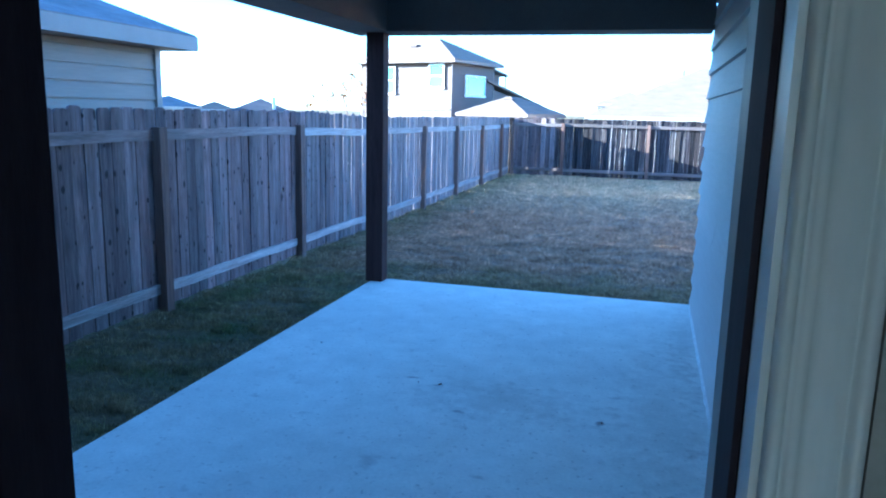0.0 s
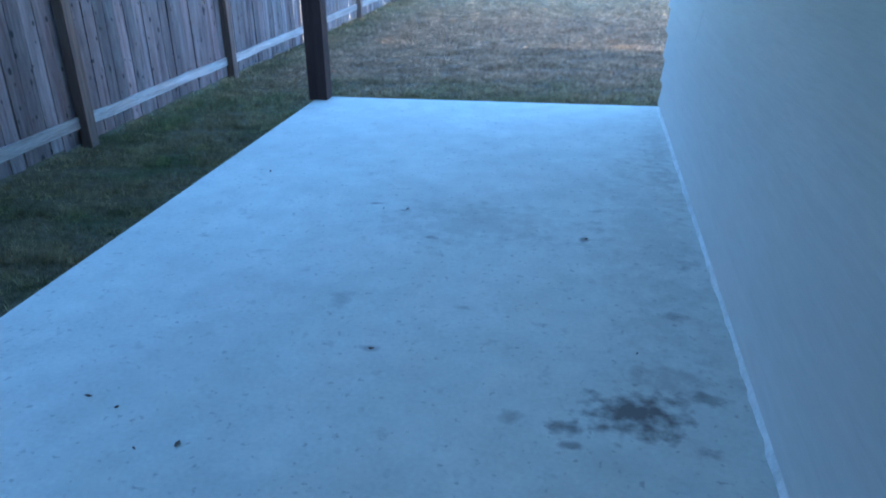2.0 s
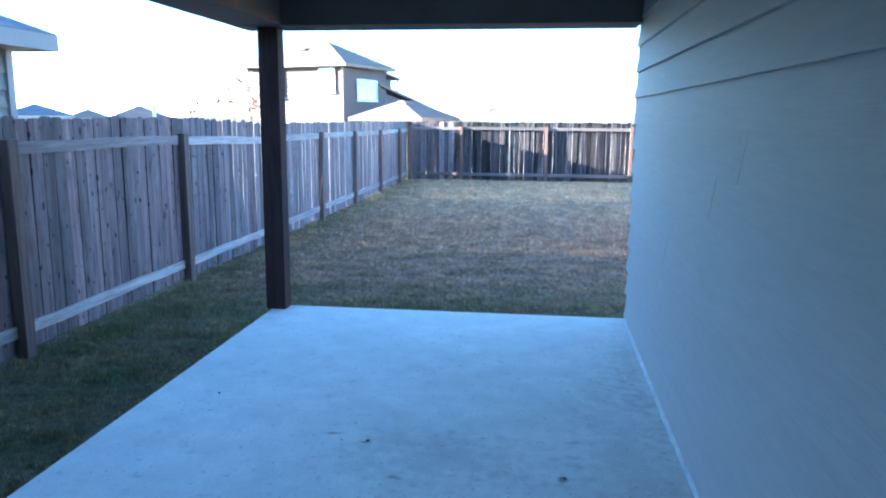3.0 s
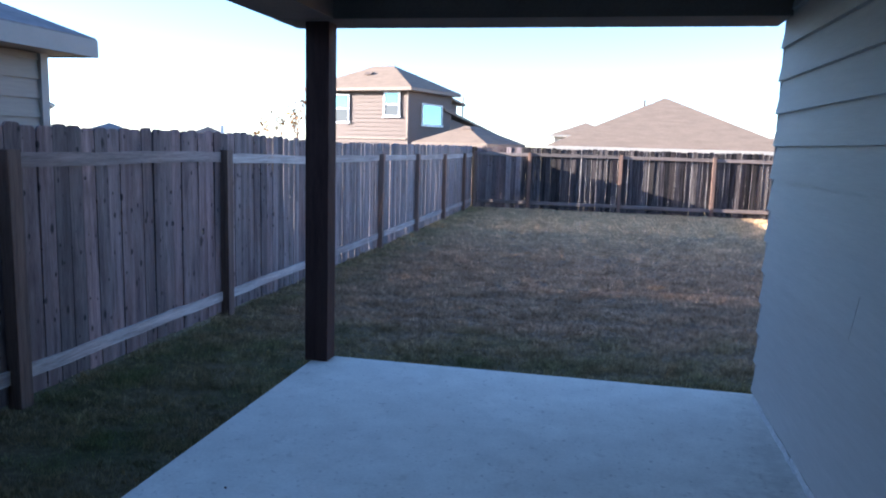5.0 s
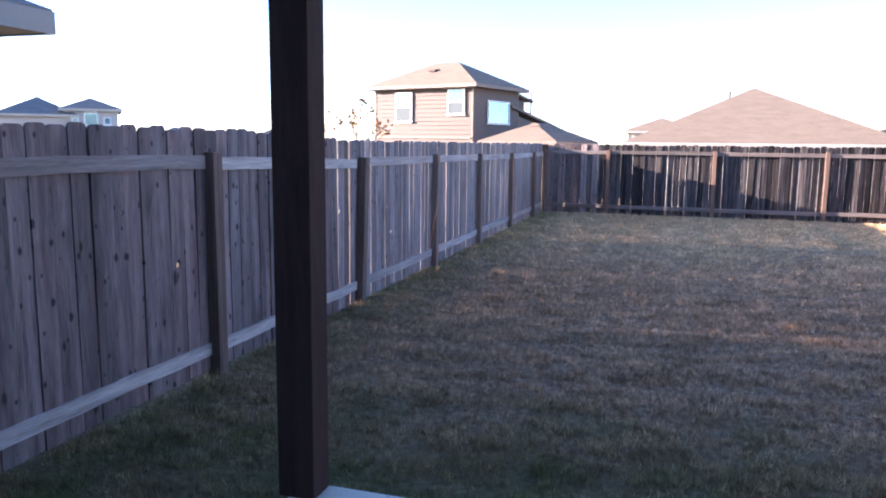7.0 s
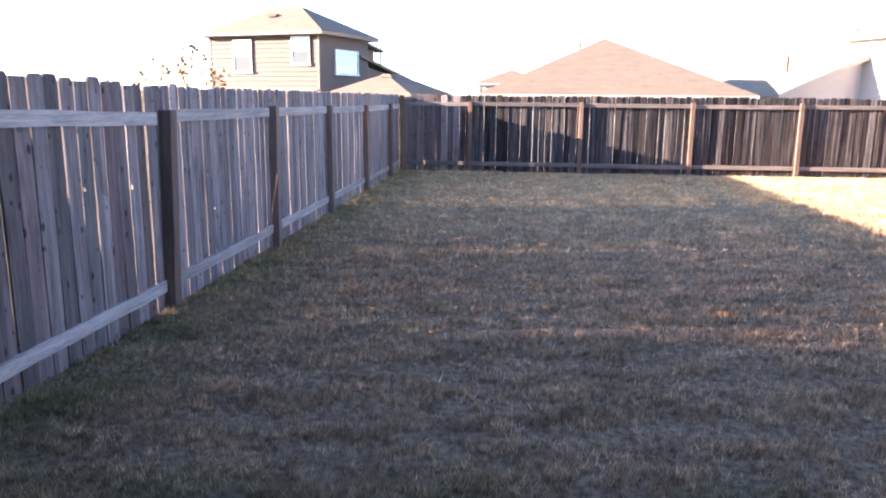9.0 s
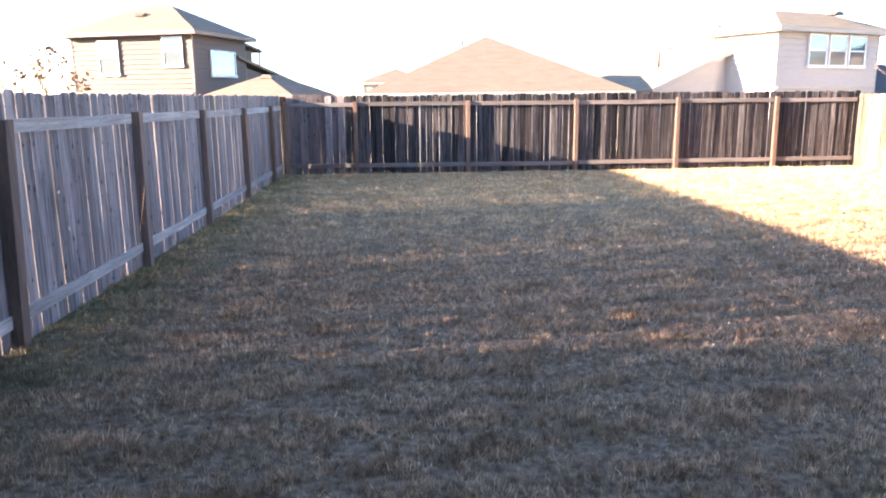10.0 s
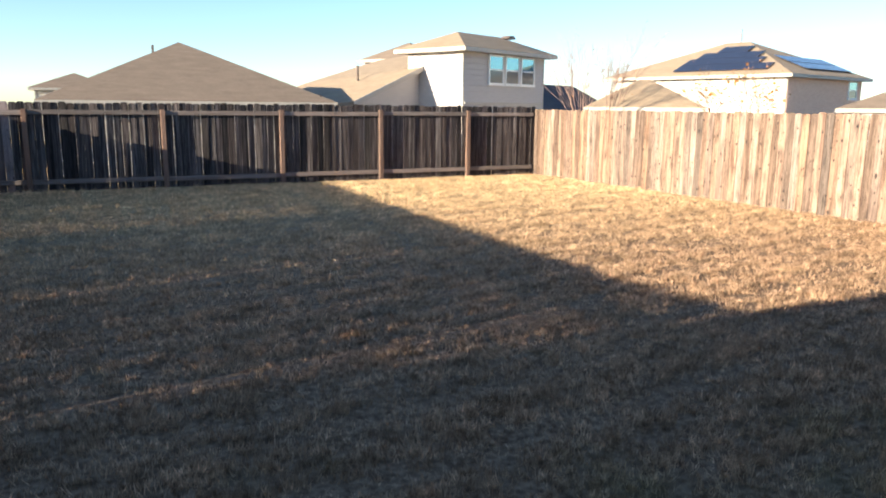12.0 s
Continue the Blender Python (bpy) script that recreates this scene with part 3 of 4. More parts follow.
tagged(part("trim", bead, SEALANT), "ragged pale mortar bead along the wall foot", "trim", kind="structure")
wall_n = tagged(part("wall_back", lap_wall(8.0, 0.0, 2.7), SIDING, at=pose(9.3, 6.14, 0, 0, 0, 180)), "cream lap siding back wall of the house", "wall", kind="structure")
tagged(part("wall_west", boxed(1.42, 9.3, -8.0, 6.1, 0.0, 2.75), SIDING), "cream siding body of the house", "wall", kind="structure")

# porch beams, ceiling and roof
tagged(part("beam", boxed(-1.90, -1.50, 0.352, 5.93, 2.53, 2.80), BEAM), "dark painted porch side beam", "beam", kind="structure")
tagged(part("beam", boxed(-1.90, 1.195, 5.932, 6.32, 2.528, 2.80), BEAM), "dark painted porch front beam", "beam", kind="structure")
tagged(part("ceiling_porch", boxed(-1.9, 1.2, 0.352, 6.3, 2.802, 2.85), BEAM), "dark painted porch ceiling", "ceiling", kind="structure")
tagged(part("roof", hip_roof(11.6, 14.8, 0, 0.3, 0.42), SHINGLE_GREY, at=pose(-2.0, -8.5, 2.86)), "grey shingle roof of the house", "roof", kind="structure")

column = thing("porch_column", (-1.632, 6.08, 0.272), 0, "dark-stained square wooden porch column on the slab corner", "column")
part("shaft", boxed(-0.088, 0.075, -0.07, 0.074, 0.0, 2.255, bevel=0.006), COLUMN, column)

# door wall: inner face y 0.13, outer face y 0.35; the opening from x 0.065 to 0.87
tagged(part("wall_south", boxed(0.90, 1.195, 0.13, 0.35, 0.0, 2.8), SIDING), "siding wall between door and patio corner", "wall", kind="structure")
tagged(part("wall_south_left", boxed(-1.64, 0.035, 0.13, 0.35, 0.0, 2.8), SIDING), "siding wall beside the door", "wall", kind="structure")
tagged(part("wall_south_over", boxed(0.035, 0.90, 0.13, 0.35, 2.42, 2.8), SIDING), "siding wall over the door", "wall", kind="structure")
frame_ob = thing("door_1", (0.4675, 0.13, 0.285), 0, "open back doorway with brown jamb and white inner casing", "door", kind="structure")
part("jamb", boxed(0.4025, 0.432, 0.051, 0.198, 0, 2.1), JAMB, frame_ob, "dark brown jamb")
part("jamb", boxed(0.4025, 0.432, 0.0, 0.05, 0, 2.1), WHITE, frame_ob, "white inner jamb")
part("weather_strip", boxed(0.397, 0.402, 0.055, 0.075, 0, 2.1), JAMB, frame_ob)
part("jamb", boxed(-0.432, -0.4025, 0.0, 0.158, 0, 2.1), JAMB, frame_ob, "dark brown jamb")
part("weather_strip", boxed(-0.402, -0.397, 0.055, 0.075, 0, 2.1), JAMB, frame_ob)
part("head", boxed(-0.432, 0.432, 0.0, 0.158, 2.102, 2.13), JAMB, frame_ob)
part("outer_trim", boxed(0.404, 0.50, 0.20, 0.28, 0, 2.17, bevel=0.004), TRIM, frame_ob, "cream painted outer trim")
part("outer_trim", boxed(-0.50, -0.404, 0.16, 0.28, 0, 2.17, bevel=0.004), JAMB, frame_ob, "dark brown outer trim")
part("threshold", boxed(-0.40, 0.40, 0.0, 0.25, -0.02, 0.012, bevel=0.004), METAL, frame_ob, "metal threshold")
strike = part("strike_plate", boxed(0.3985, 0.402, 0.008, 0.046, 0.93, 1.06), METAL, frame_ob, "worn metal strike plate")
# solid dark block: the shade inside the latch hole, given as colour
part("latch_hole_dark", boxed(0.397, 0.3983, 0.016, 0.036, 0.965, 1.02), JAMB, strike)
# moulded inner casing, gently stepped in profile
prof = [(0.408, 0.0), (0.408, -0.011), (0.4095, -0.015), (0.413, -0.017), (0.4165, -0.015), (0.418, -0.0085), (0.4195, -0.008), (0.421, -0.012), (0.4245, -0.0142), (0.4275, -0.0135), (0.4285, -0.0115), (0.434, -0.0115), (0.4365, -0.0135), (0.444, -0.014), (0.450, -0.014), (0.4515, -0.012), (0.453, -0.012), (0.4545, -0.016), (0.4585, -0.0185), (0.4625, -0.018), (0.465, -0.014), (0.466, 0.0)]
bm = bmesh.new()
k = len(prof)
solid(bm, [(x, y, 0) for x, y in prof] + [(x, y, 2.16) for x, y in prof], [list(range(k)), list(range(2 * k - 1, k - 1, -1))] + [[i, (i + 1) % k, k + (i + 1) % k, k + i] for i in range(k)])
casing = part("casing", bm, WHITE, frame_ob, "white moulded casing")
for f in casing.data.polygons:
    f.use_smooth = len(f.vertices) == 4

# the room behind the door
tagged(part("floor", boxed(-2.4, 2.0, -4.2, 0.128, 0.1, 0.28), CARPET), "plain tan interior floor", "floor", kind="structure")
tagged(part("ceiling", boxed(-2.4, 2.0, -4.2, 0.128, 2.72, 2.8), PLASTER), "plain interior ceiling", "ceiling", kind="structure")
tagged(part("wall_room_north", boxed(0.9345, 2.0, 0.118, 0.129, 0.28, 2.72), PLASTER), "plain tan interior wall", "wall", kind="structure")
tagged(part("wall_room_left", boxed(-2.4, -2.3, -4.2, 0.128, 0.28, 2.72), PLASTER), "plain tan interior wall", "wall", kind="structure")
tagged(part("wall_room_right", boxed(1.9, 2.0, -4.1, 0.11, 0.28, 2.72), PLASTER), "plain tan interior wall", "wall", kind="structure")
# unseen wall; its opening is added for the room lamp
bm = boxed(-2.3, -0.2, -4.2, -4.1, 0.28, 2.72)
for x0, x1, z0, z1 in ((1.7, 1.9, 0.28, 2.72), (-0.2, 1.7, 0.28, 1.0), (-0.2, 1.7, 2.3, 2.72)):
    box(bm, x0, x1, -4.2, -4.1, z0, z1)
tagged(part("wall_room_south", bm, PLASTER), "plain tan interior wall with an added, unseen window opening", "wall", kind="structure")

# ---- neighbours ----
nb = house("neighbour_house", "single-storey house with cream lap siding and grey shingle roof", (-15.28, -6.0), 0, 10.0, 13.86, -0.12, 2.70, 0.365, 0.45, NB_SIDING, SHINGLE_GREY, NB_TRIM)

# tan hipped roof behind the back fence
h2 = house("bungalow", "low house with a broad tan shingle hip roof", (-1.9, 36.5), 0, 10.0, 14.0, -0.95, 1.80, 0.5, 0.47, PALESIDE, SHINGLE, EAVE)
part("vent_pipe", prism([(-0.05, 0), (0.05, 0), (0.05, 0.5), (-0.05, 0.5)], -0.05, 0.05), VENT, h2, at=pose(4.1, 7.5, 4.85))

# two-storey taupe house
h1 = house("two_storey_house", "two-storey taupe house with brown hip roof and white windows", (-11.04, 43.49), 74, 5.29, 6.76, -0.95, 4.88, 0.5, 0.5, TAUPE, SHINGLE, TAN_EAVE, step=0.24, proud=0.05)
window(h1, pose(-0.08, 4.63, 3.80, 0, 0, -90), 1.18, 1.70)
window(h1, pose(-0.08, 1.02, 4.18, 0, 0, -90), 1.11, 1.42)
window(h1, pose(2.79, -0.08, 3.75), 2.52, 1.29, sash=False)
part("trim_band", boxed(-0.1, -0.05, 0.06, 6.70, 2.86, 2.96), TAN_EAVE, h1)
roof_vent(h1, 1.5, 3.6, 6.75)
# the lower roof that falls away beside the upper storey
u0, z0, u1, z1 = 4.24, 4.89, 13.42, 3.29
part("lower_roof", solid(bmesh.new(), [(u0, -0.2, z0), (u1, -0.2, z1), (u1, 5, z1), (u0, 5, z0), (u0, -0.2, z0 - 0.15), (u1, -0.2, z1 - 0.15), (u1, 5, z1 - 0.15), (u0, 5, z0 - 0.15)],
     [(0, 1, 2, 3), (4, 7, 6, 5), (0, 4, 5, 1), (1, 5, 6, 2), (2, 6, 7, 3), (3, 7, 4, 0)]), SHINGLE, h1)
part("lower_wall", prism([(5.35, 0), (u1 - 0.3, 0), (u1 - 0.3, z1 - 0.1), (5.35, z0 - 0.6)], 0.05, 4.9), TAUPE, h1)
part("dormer", boxed(5.59, 7.89, 0.9, 4.0, 4.4, 5.35), TAUPE, h1)
part("dormer_roof", prism([(5.35, 5.75), (8.49, 5.25), (8.49, 5.37), (5.35, 5.87)], 0.5, 4.4), SHINGLE, h1)
part("vent_pole", boxed(8.29, 8.36, 0.6, 0.67, 3.6, 5.9), VENT, h1)
h1b = house("porch_wing", "low tan hip-roofed wing beside the taupe house", (-9.62, 41.6), -14, 3.55, 5.0, -0.95, 1.78, 0.45, 0.45, TAUPE, SHINGLE, TAN_EAVE)
roof_vent(h1b, 2.0, 1.5, 3.55)

# two-storey grey house
h3 = house("two_storey_house", "two-storey grey house with tan hip roof and triple window", (15.42, 38.14), 25, 7.0, 3.4, -0.95, 4.42, 0.55, 0.42, GREYSIDE, SHINGLE_LIGHT, EAVE, step=0.26, proud=0.075)
for u in (2.55, 3.95, 5.35):
    window(h3, pose(u, -0.09, 2.8 + 0.95), 1.25, 1.42)
part("trim_band", boxed(0.05, 6.95, -0.115, -0.05, 2.78, 2.88), EAVE, h3)
roof_vent(h3, 4.5, 0.6, 6.1)
wing = thing("house_wing", (14.275, 40.595, -0.95), 25, "grey gabled wing with tan shingle roof", "house", "neighbouring houses")
# plan along its own x from the tall house outwards; the roof falls with it
part("wall", solid(bmesh.new(), [(-0.02, 0, 0), (-4.15, 0, 0), (-4.15, 0, 2.86), (-0.02, 0, 4.36), (-0.02, 5.6, 0), (-4.15, 5.6, 0), (-4.15, 5.6, 2.4), (-0.02, 5.6, 3.9)],
     [(0, 1, 2, 3), (4, 7, 6, 5), (0, 4, 5, 1), (3, 2, 6, 7), (0, 3, 7, 4), (1, 5, 6, 2)]), GREYSIDE, wing)
SLAB_FACES = [(0, 1, 2, 3), (4, 7, 6, 5), (0, 4, 5, 1), (3, 2, 6, 7), (0, 3, 7, 4), (1, 5, 6, 2)]
low = [(-0.05, -0.3, 4.42), (-4.75, -0.3, 2.7), (-4.75, 9.0, 1.95), (-0.05, 9.0, 3.67)]
part("roof", solid(bmesh.new(), low + [(x, y, z + 0.14) for x, y, z in low], SLAB_FACES), SHINGLE_LIGHT, wing)
low = [(6.2, 1.1, 5.98), (-0.045, 1.1, 4.3), (-0.045, 9.0, 3.67), (6.2, 9.0, 5.35)]
part("roof", solid(bmesh.new(), low + [(x, y, z + 0.14) for x, y, z in low], SLAB_FACES), SHINGLE_LIGHT, wing)
part("rake_board", solid(bmesh.new(), [(-0.04, -0.34, 4.36), (-4.78, -0.34, 2.62), (-4.78, -0.34, 2.86), (-0.04, -0.34, 4.6), (-0.04, -0.305, 4.36), (-4.78, -0.305, 2.62), (-4.78, -0.305, 2.86), (-0.04, -0.305, 4.6)],
     [(0, 1, 2, 3), (4, 7, 6, 5), (0, 4, 5, 1), (3, 2, 6, 7), (0, 3, 7, 4), (1, 5, 6, 2)]), EAVE, wing)
for x, y, h in ((-1.0, 3.4, 0.75), (-3.6, 6.0, 0.45), (-4.2, 2.6, 0.3)):
    part("vent_pipe", boxed(-0.05, 0.05, -0.05, 0.05, -0.1, h), VENT, wing, at=pose(x, y, 4.56 + 0.366 * x - 0.08 * y))
house("house_behind", "distant house with tan hip roof", (19.5, 54.0), 25, 4.4, 4.5, -0.95, 4.9, 0.4, 0.5, GREYSIDE, SHINGLE)
house("house_far", "distant house with a dark slate-grey roof", (22.3, 46.6), 30, 18.0, 5.0, -0.95, 1.3, 0.4, 0.72, TAUPE, SHINGLE_DARK)
house("house_far", "distant pale house with tan hip roof", (-4.0, 66.0), 0, 5.0, 8.0, -0.95, 2.75, 0.4, 0.4, PALESIDE, SHINGLE)

# pale house with solar panels
h4 = house("solar_house", "pale brick house with tan hip roof and dark solar panels", (34.25, 35.86), 15, 10.0, 11.6, -0.95, 3.62, 0.5, 0.42, PALESIDE, SHINGLE_LIGHT, EAVE)
part("brick_face", boxed(0.06, 9.95, -0.075, -0.055, 0, 4.5), BRICK, h4)
sl = math.degrees(math.atan(0.42))
for j, (v0, count) in enumerate(((1.7, 6), (2.7, 5), (3.3, 4), (4.5, 2))):
    for i in range(count):
        part("solar_panel", boxed(-0.49, 0.49, -0.5, 0.5, 0, 0.04), PANEL, h4, at=pose(0.45 + j * 0.98, v0 + i * 1.0, 4.57 + 0.42 * (0.95 + j * 0.98) + 0.1) @ pose(0, 0, 0, 0, 0, 90) @ pose(0, 0, 0, -sl, 0, 0))
for i in range(4):
    for j in range(2):
        part("solar_panel", boxed(-0.78, 0.78, -0.5, 0.5, 0, 0.04), PANEL, h4, at=pose(3.4 + i * 1.62, 0.7 + j * 1.02, 4.57 + 0.42 * (1.2 + j * 1.02) + 0.1) @ pose(0, 0, 0, sl, 0, 0))
part("antenna", boxed(-0.03, 0.03, -0.03, 0.03, 0, 0.9), VENT, h4, at=pose(5.0, 5.6, 6.75))
window(h4, pose(8.6, -0.085, 3.3), 1.3, 1.1)
house("hip_shed", "low tan hip roof behind the cedar fence", (19.3, 33.4), -39.5, 4.7, 4.2, -0.95, 1.72, 0.2, 0.55, PALESIDE, SHINGLE_LIGHT)
house("garage", "low garage with a tan roof", (31.3, 30.0), -52, 3.4, 4.0, -0.95, 1.75, 0.3, 0.4, GREYSIDE, SHINGLE)

# far houses beyond the side fence
fa = house("house_far", "distant grey two-storey house with white windows", (-41.6, 46.2), 42, 3.4, 6.0, -0.95, 3.78, 0.35, 0.42, GREYSIDE, SHINGLE_GREY)
window(fa, pose(1.7, -0.06, 3.55), 0.95, 0.95, sash=False)
part("window_arch", prism([(0.42 * math.cos(math.pi * i / 10), 0.3 * math.sin(math.pi * i / 10)) for i in range(11)], -0.05, 0.0), WINFRAME, fa, "white arched window head", pose(1.7, -0.03, 4.5))
for u in (0.65, 2.75):
    window(fa, pose(u, -0.06, 3.62), 0.5, 0.55, sash=False)
house("house_far", "distant grey wing with slate roof", (-44.6, 43.6), 42, 4.4, 5.0, -0.95, 3.35, 0.4, 0.5, GREYSIDE, SHINGLE_GREY)
house("house_far", "distant low house with a grey hip roof", (-36.6, 48.2), 36, 4.2, 5.0, -0.95, 1.75, 0.3, 0.36, GREYSIDE, SHINGLE_GREY)
house("house_far", "distant low house with a pink-grey roof", (-33.2, 50.6), 34, 2.6, 4.0, -0.95, 1.6, 0.3, 0.4, TAUPE, SHINGLE)
fb = house("house_far", "distant low house with a dark grey hip roof", (-31.1, 51.3), 30, 5.2, 5.2, -0.95, 1.35, 0.3, 0.42, GREYSIDE, SHINGLE_DARK)
part("vent_pole", boxed(-0.12, 0.12, -0.12, 0.12, 0, 1.1), WINFRAME, fb, "white roof pole", pose(3.6, 0.6, 2.5))

# trees
tree("young_tree", "slender young tree with a few russet leaves", (-13.2, 32.8, -0.95), 5.4, 3, 0.3, 170, 0.11, 1, 0.045)
tree("bare_bush", "bare many-stemmed crape myrtle with reddish twigs", (19.3, 33.0, -0.95), 6.7, 7, 0.13, 120, 0.05, 6, 0.022, TWIG)
tree("autumn_tree", "young tree with scattered orange leaves", (23.3, 28.7, -0.95), 5.4, 11, 0.6, 330, 0.1, 3, 0.03)


# ---- fences ----
def picket_mesh(name, mat, h, w, thick, seed, hole=None):
    """A dog-eared board standing on the origin, its width along x, with a slight warp; hole: (height, radius) of a fallen knot."""
    rnd = random.Random(seed)
    c = 0.03
    b0, b1 = rnd.uniform(-0.004, 0.004), rnd.uniform(-0.006, 0.006)
    outline = [(-w / 2, 0), (w / 2, rnd.uniform(-0.01, 0.01)), (w / 2 + b0 * 0.4, h * 0.5), (w / 2, h - c), (w / 2 - c * 0.35, h - c * 0.3), (w / 2 - c, h), (-w / 2 + c, h), (-w / 2 + c * 0.35, h - c * 0.3), (-w / 2, h - c), (-w / 2 + b1 * 0.4, h * 0.5)]
    bm = bmesh.new()
    if not hole:
        k = len(outline)
        pts = [(x, 0.0, z) for x, z in outline] + [(x, thick, z) for x, z in outline]
        solid(bm, pts, [list(range(k)), list(range(2 * k - 1, k - 1, -1))] + [[i, (i + 1) % k, k + (i + 1) % k, k + i] for i in range(k)])
    else:
        hz, hr, hx = hole
        ring = [(hx + hr * 0.9 * math.cos(a) * rnd.uniform(0.8, 1.1), hz + hr * 1.2 * math.sin(a) * rnd.uniform(0.8, 1.1)) for a in [2 * math.pi * (i + 0.5) / 8 for i in range(8)]]
        outer = [(w / 2, hz - 0.1), (w / 2, hz + 0.1), (w / 2, h - c), (-w / 2, h - c), (-w / 2, hz + 0.1), (-w / 2, hz - 0.1), (-w / 2, 0), (w / 2, 0)]
        pts = [(x, 0.0, z) for x, z in outer + ring] + [(x, thick, z) for x, z in outer + ring]
        front = [(0, 1, 8, 15), (1, 2, 3, 4, 11, 10, 9, 8), (4, 5, 12, 11), (5, 6, 7, 0, 15, 14, 13, 12)]
        faces = [list(f) for f in front] + [[i + 16 for i in reversed(f)] for f in front]
        for i in range(8):
            j = (i + 1) % 8
            faces.append([i, i + 16, j + 16, j])
            faces.append([8 + i, 8 + j, 24 + j, 24 + i])
        solid(bm, pts, faces)
    return mesh_of(name, bm, mat)


def run_pickets(fence, meshes, start, heading, length, pitch, seed, drop=0.0, special=(), gaps=(0, 0, 0, 0.001, 0.002, 0.004), twist=0.6, tight=(), pick=None, sink=None):
    """Boards along a line from start, facing the right-hand side of the heading."""
    rnd = random.Random(seed)
    d = Vector((math.cos(radians(heading)), math.sin(radians(heading)), 0))
    s = pitch / 2
    while s < length:
        p = Vector(start) + d * s
        me = rnd.choice(pick(s, rnd) if pick else meshes)
        for at_s, m2 in special:
            if abs(s - at_s) < pitch / 2:
                me = m2(min(max(at_s - s, -0.045), 0.045))
        ob = shared("picket", me, fence, pose(p.x, p.y, -0.015 + rnd.uniform(-0.009, 0.009) + drop + (sink(s) if sink else 0.0), rnd.uniform(-0.25, 0.25), rnd.uniform(-0.25, 0.25), heading + rnd.uniform(-twist, twist)) @ pose(0, rnd.uniform(0, 0.009), 0))
        gap = rnd.choice(gaps)
        if any(abs(s + pitch / 2 - at_s) < 0.16 for at_s in tight):
            gap = 0.0
        s += pitch + gap


# side fence: faces +x, so its boards run towards -y
side = thing("fence", (0, 0, 0), 0, "weathered grey-brown cedar privacy fence with brown posts", "fence")
POSTS_Y = [-2.83, -0.11, 2.62, 5.33, 8.07, 10.74, 13.33, 15.82, 18.40, 20.9]
LEAN = {10.74: 0.1, 13.33: 0.04}


def rail_top(y):
    """The height of the top rail, which sags away along the fence."""
    return float(np.interp(y, (2.0, 5.33, 8.07, 10.74, 13.33, 15.82, 18.4, 22.4), (1.635, 1.638, 1.628, 1.56, 1.545, 1.53, 1.515, 1.5)))


for y in POSTS_Y:
    p = boxed(-3.48, -3.372, -0.03, 0.078, -0.1, rail_top(y) + 0.012 + rnd.uniform(-0.01, 0.015), bevel=0.006)
    for v in p.verts:
        v.co.y += LEAN.get(y, rnd.uniform(-0.004, 0.004)) * (v.co.z - 0.6) / 1.1 if v.co.z > 0.5 else -0.4 * LEAN.get(y, 0.0)
    part("post", p, POSTWOOD, side, at=pose(0, y, 0))
RAIL_ENDS = POSTS_Y + [22.33]
for y0, y1 in zip(RAIL_ENDS, RAIL_ENDS[1:]):
    for za, zb, level in ((-0.097, 0.0, rail_top), (0.14, 0.232, None)):
        dz = rnd.uniform(-0.01, 0.01)
        p = boxed(-3.479, -3.439, y0 + 0.08, y1 - 0.032, za + dz, zb + dz)
        bmesh.ops.subdivide_edges(p, edges=[e for e in p.edges if abs(e.verts[0].co.y - e.verts[1].co.y) > 0.5], cuts=5)
        for v in p.verts:
            warp = 0.004 * math.sin(v.co.y * 2.9) + 0.003 * math.sin(v.co.y * 7.3 + za * 40)
            v.co.z += warp + (level(v.co.y) if level else 0.0)
        part("rail", p, RAILBROWN if level and y1 < 8.2 else RAILWOOD, side)
grey_meshes = [picket_mesh("picket", GREYWOOD, 1.79 + 0.004 * (i % 5), 0.138, 0.016, i) for i in range(9)]
lit_meshes = [picket_mesh("picket", LITWOOD, 1.79 + 0.004 * (i % 5), 0.138, 0.016, 20 + i) for i in range(9)]
TOP = 22.36


def knot_hole(y, z, r):
    """A board with a fallen knot, built for its offset across the board."""
    return TOP - y, lambda dx: picket_mesh("picket", GREYWOOD if y < 9.6 else LITWOOD, 1.81, 0.138, 0.016, int(y * 100), (z, min(r, 0.066 - abs(dx)), dx))


holes = [knot_hole(*h) for h in ((9.12, 1.15, 0.046), (7.71, 0.857, 0.026), (10.3, 1.064, 0.036), (9.70, 1.10, 0.036), (9.14, 1.5, 0.03), (11.74, 0.71, 0.018), (11.62, 1.03, 0.016), (13.15, 1.2, 0.022), (7.2, 1.25, 0.016))]
run_pickets(side, grey_meshes, (-3.4815, TOP, 0), -90, 25.4, 0.1392, 5, special=holes, gaps=(0, 0.001, 0.002, 0.003, 0.004, 0.006, 0.008, 0.011, 0.016), tight=[TOP - y for y in POSTS_Y],
            pick=lambda s, r: lit_meshes if TOP - s > 9.0 + 3.0 * r.random() else grey_meshes, sink=lambda s: float(np.interp(TOP - s, (8.07, 9.2, 10.74, 16.0, 22.4), (0.042, 0.018, -0.03, -0.045, -0.055))))

# back fence: faces -y
back = thing("fence", (0, 0, 0), 0, "dark streaked cedar privacy fence with tan posts", "fence")
POSTS_X = [-3.34, -1.82, 0.67, 3.10, 5.405, 7.67]
for x in POSTS_X:
    part("post", boxed(x - 0.045, x + 0.045, 22.275, 22.365, -0.1, 1.585 + rnd.uniform(-0.01, 0.02), bevel=0.006), POSTWOOD, back)
ends = POSTS_X + [9.58]
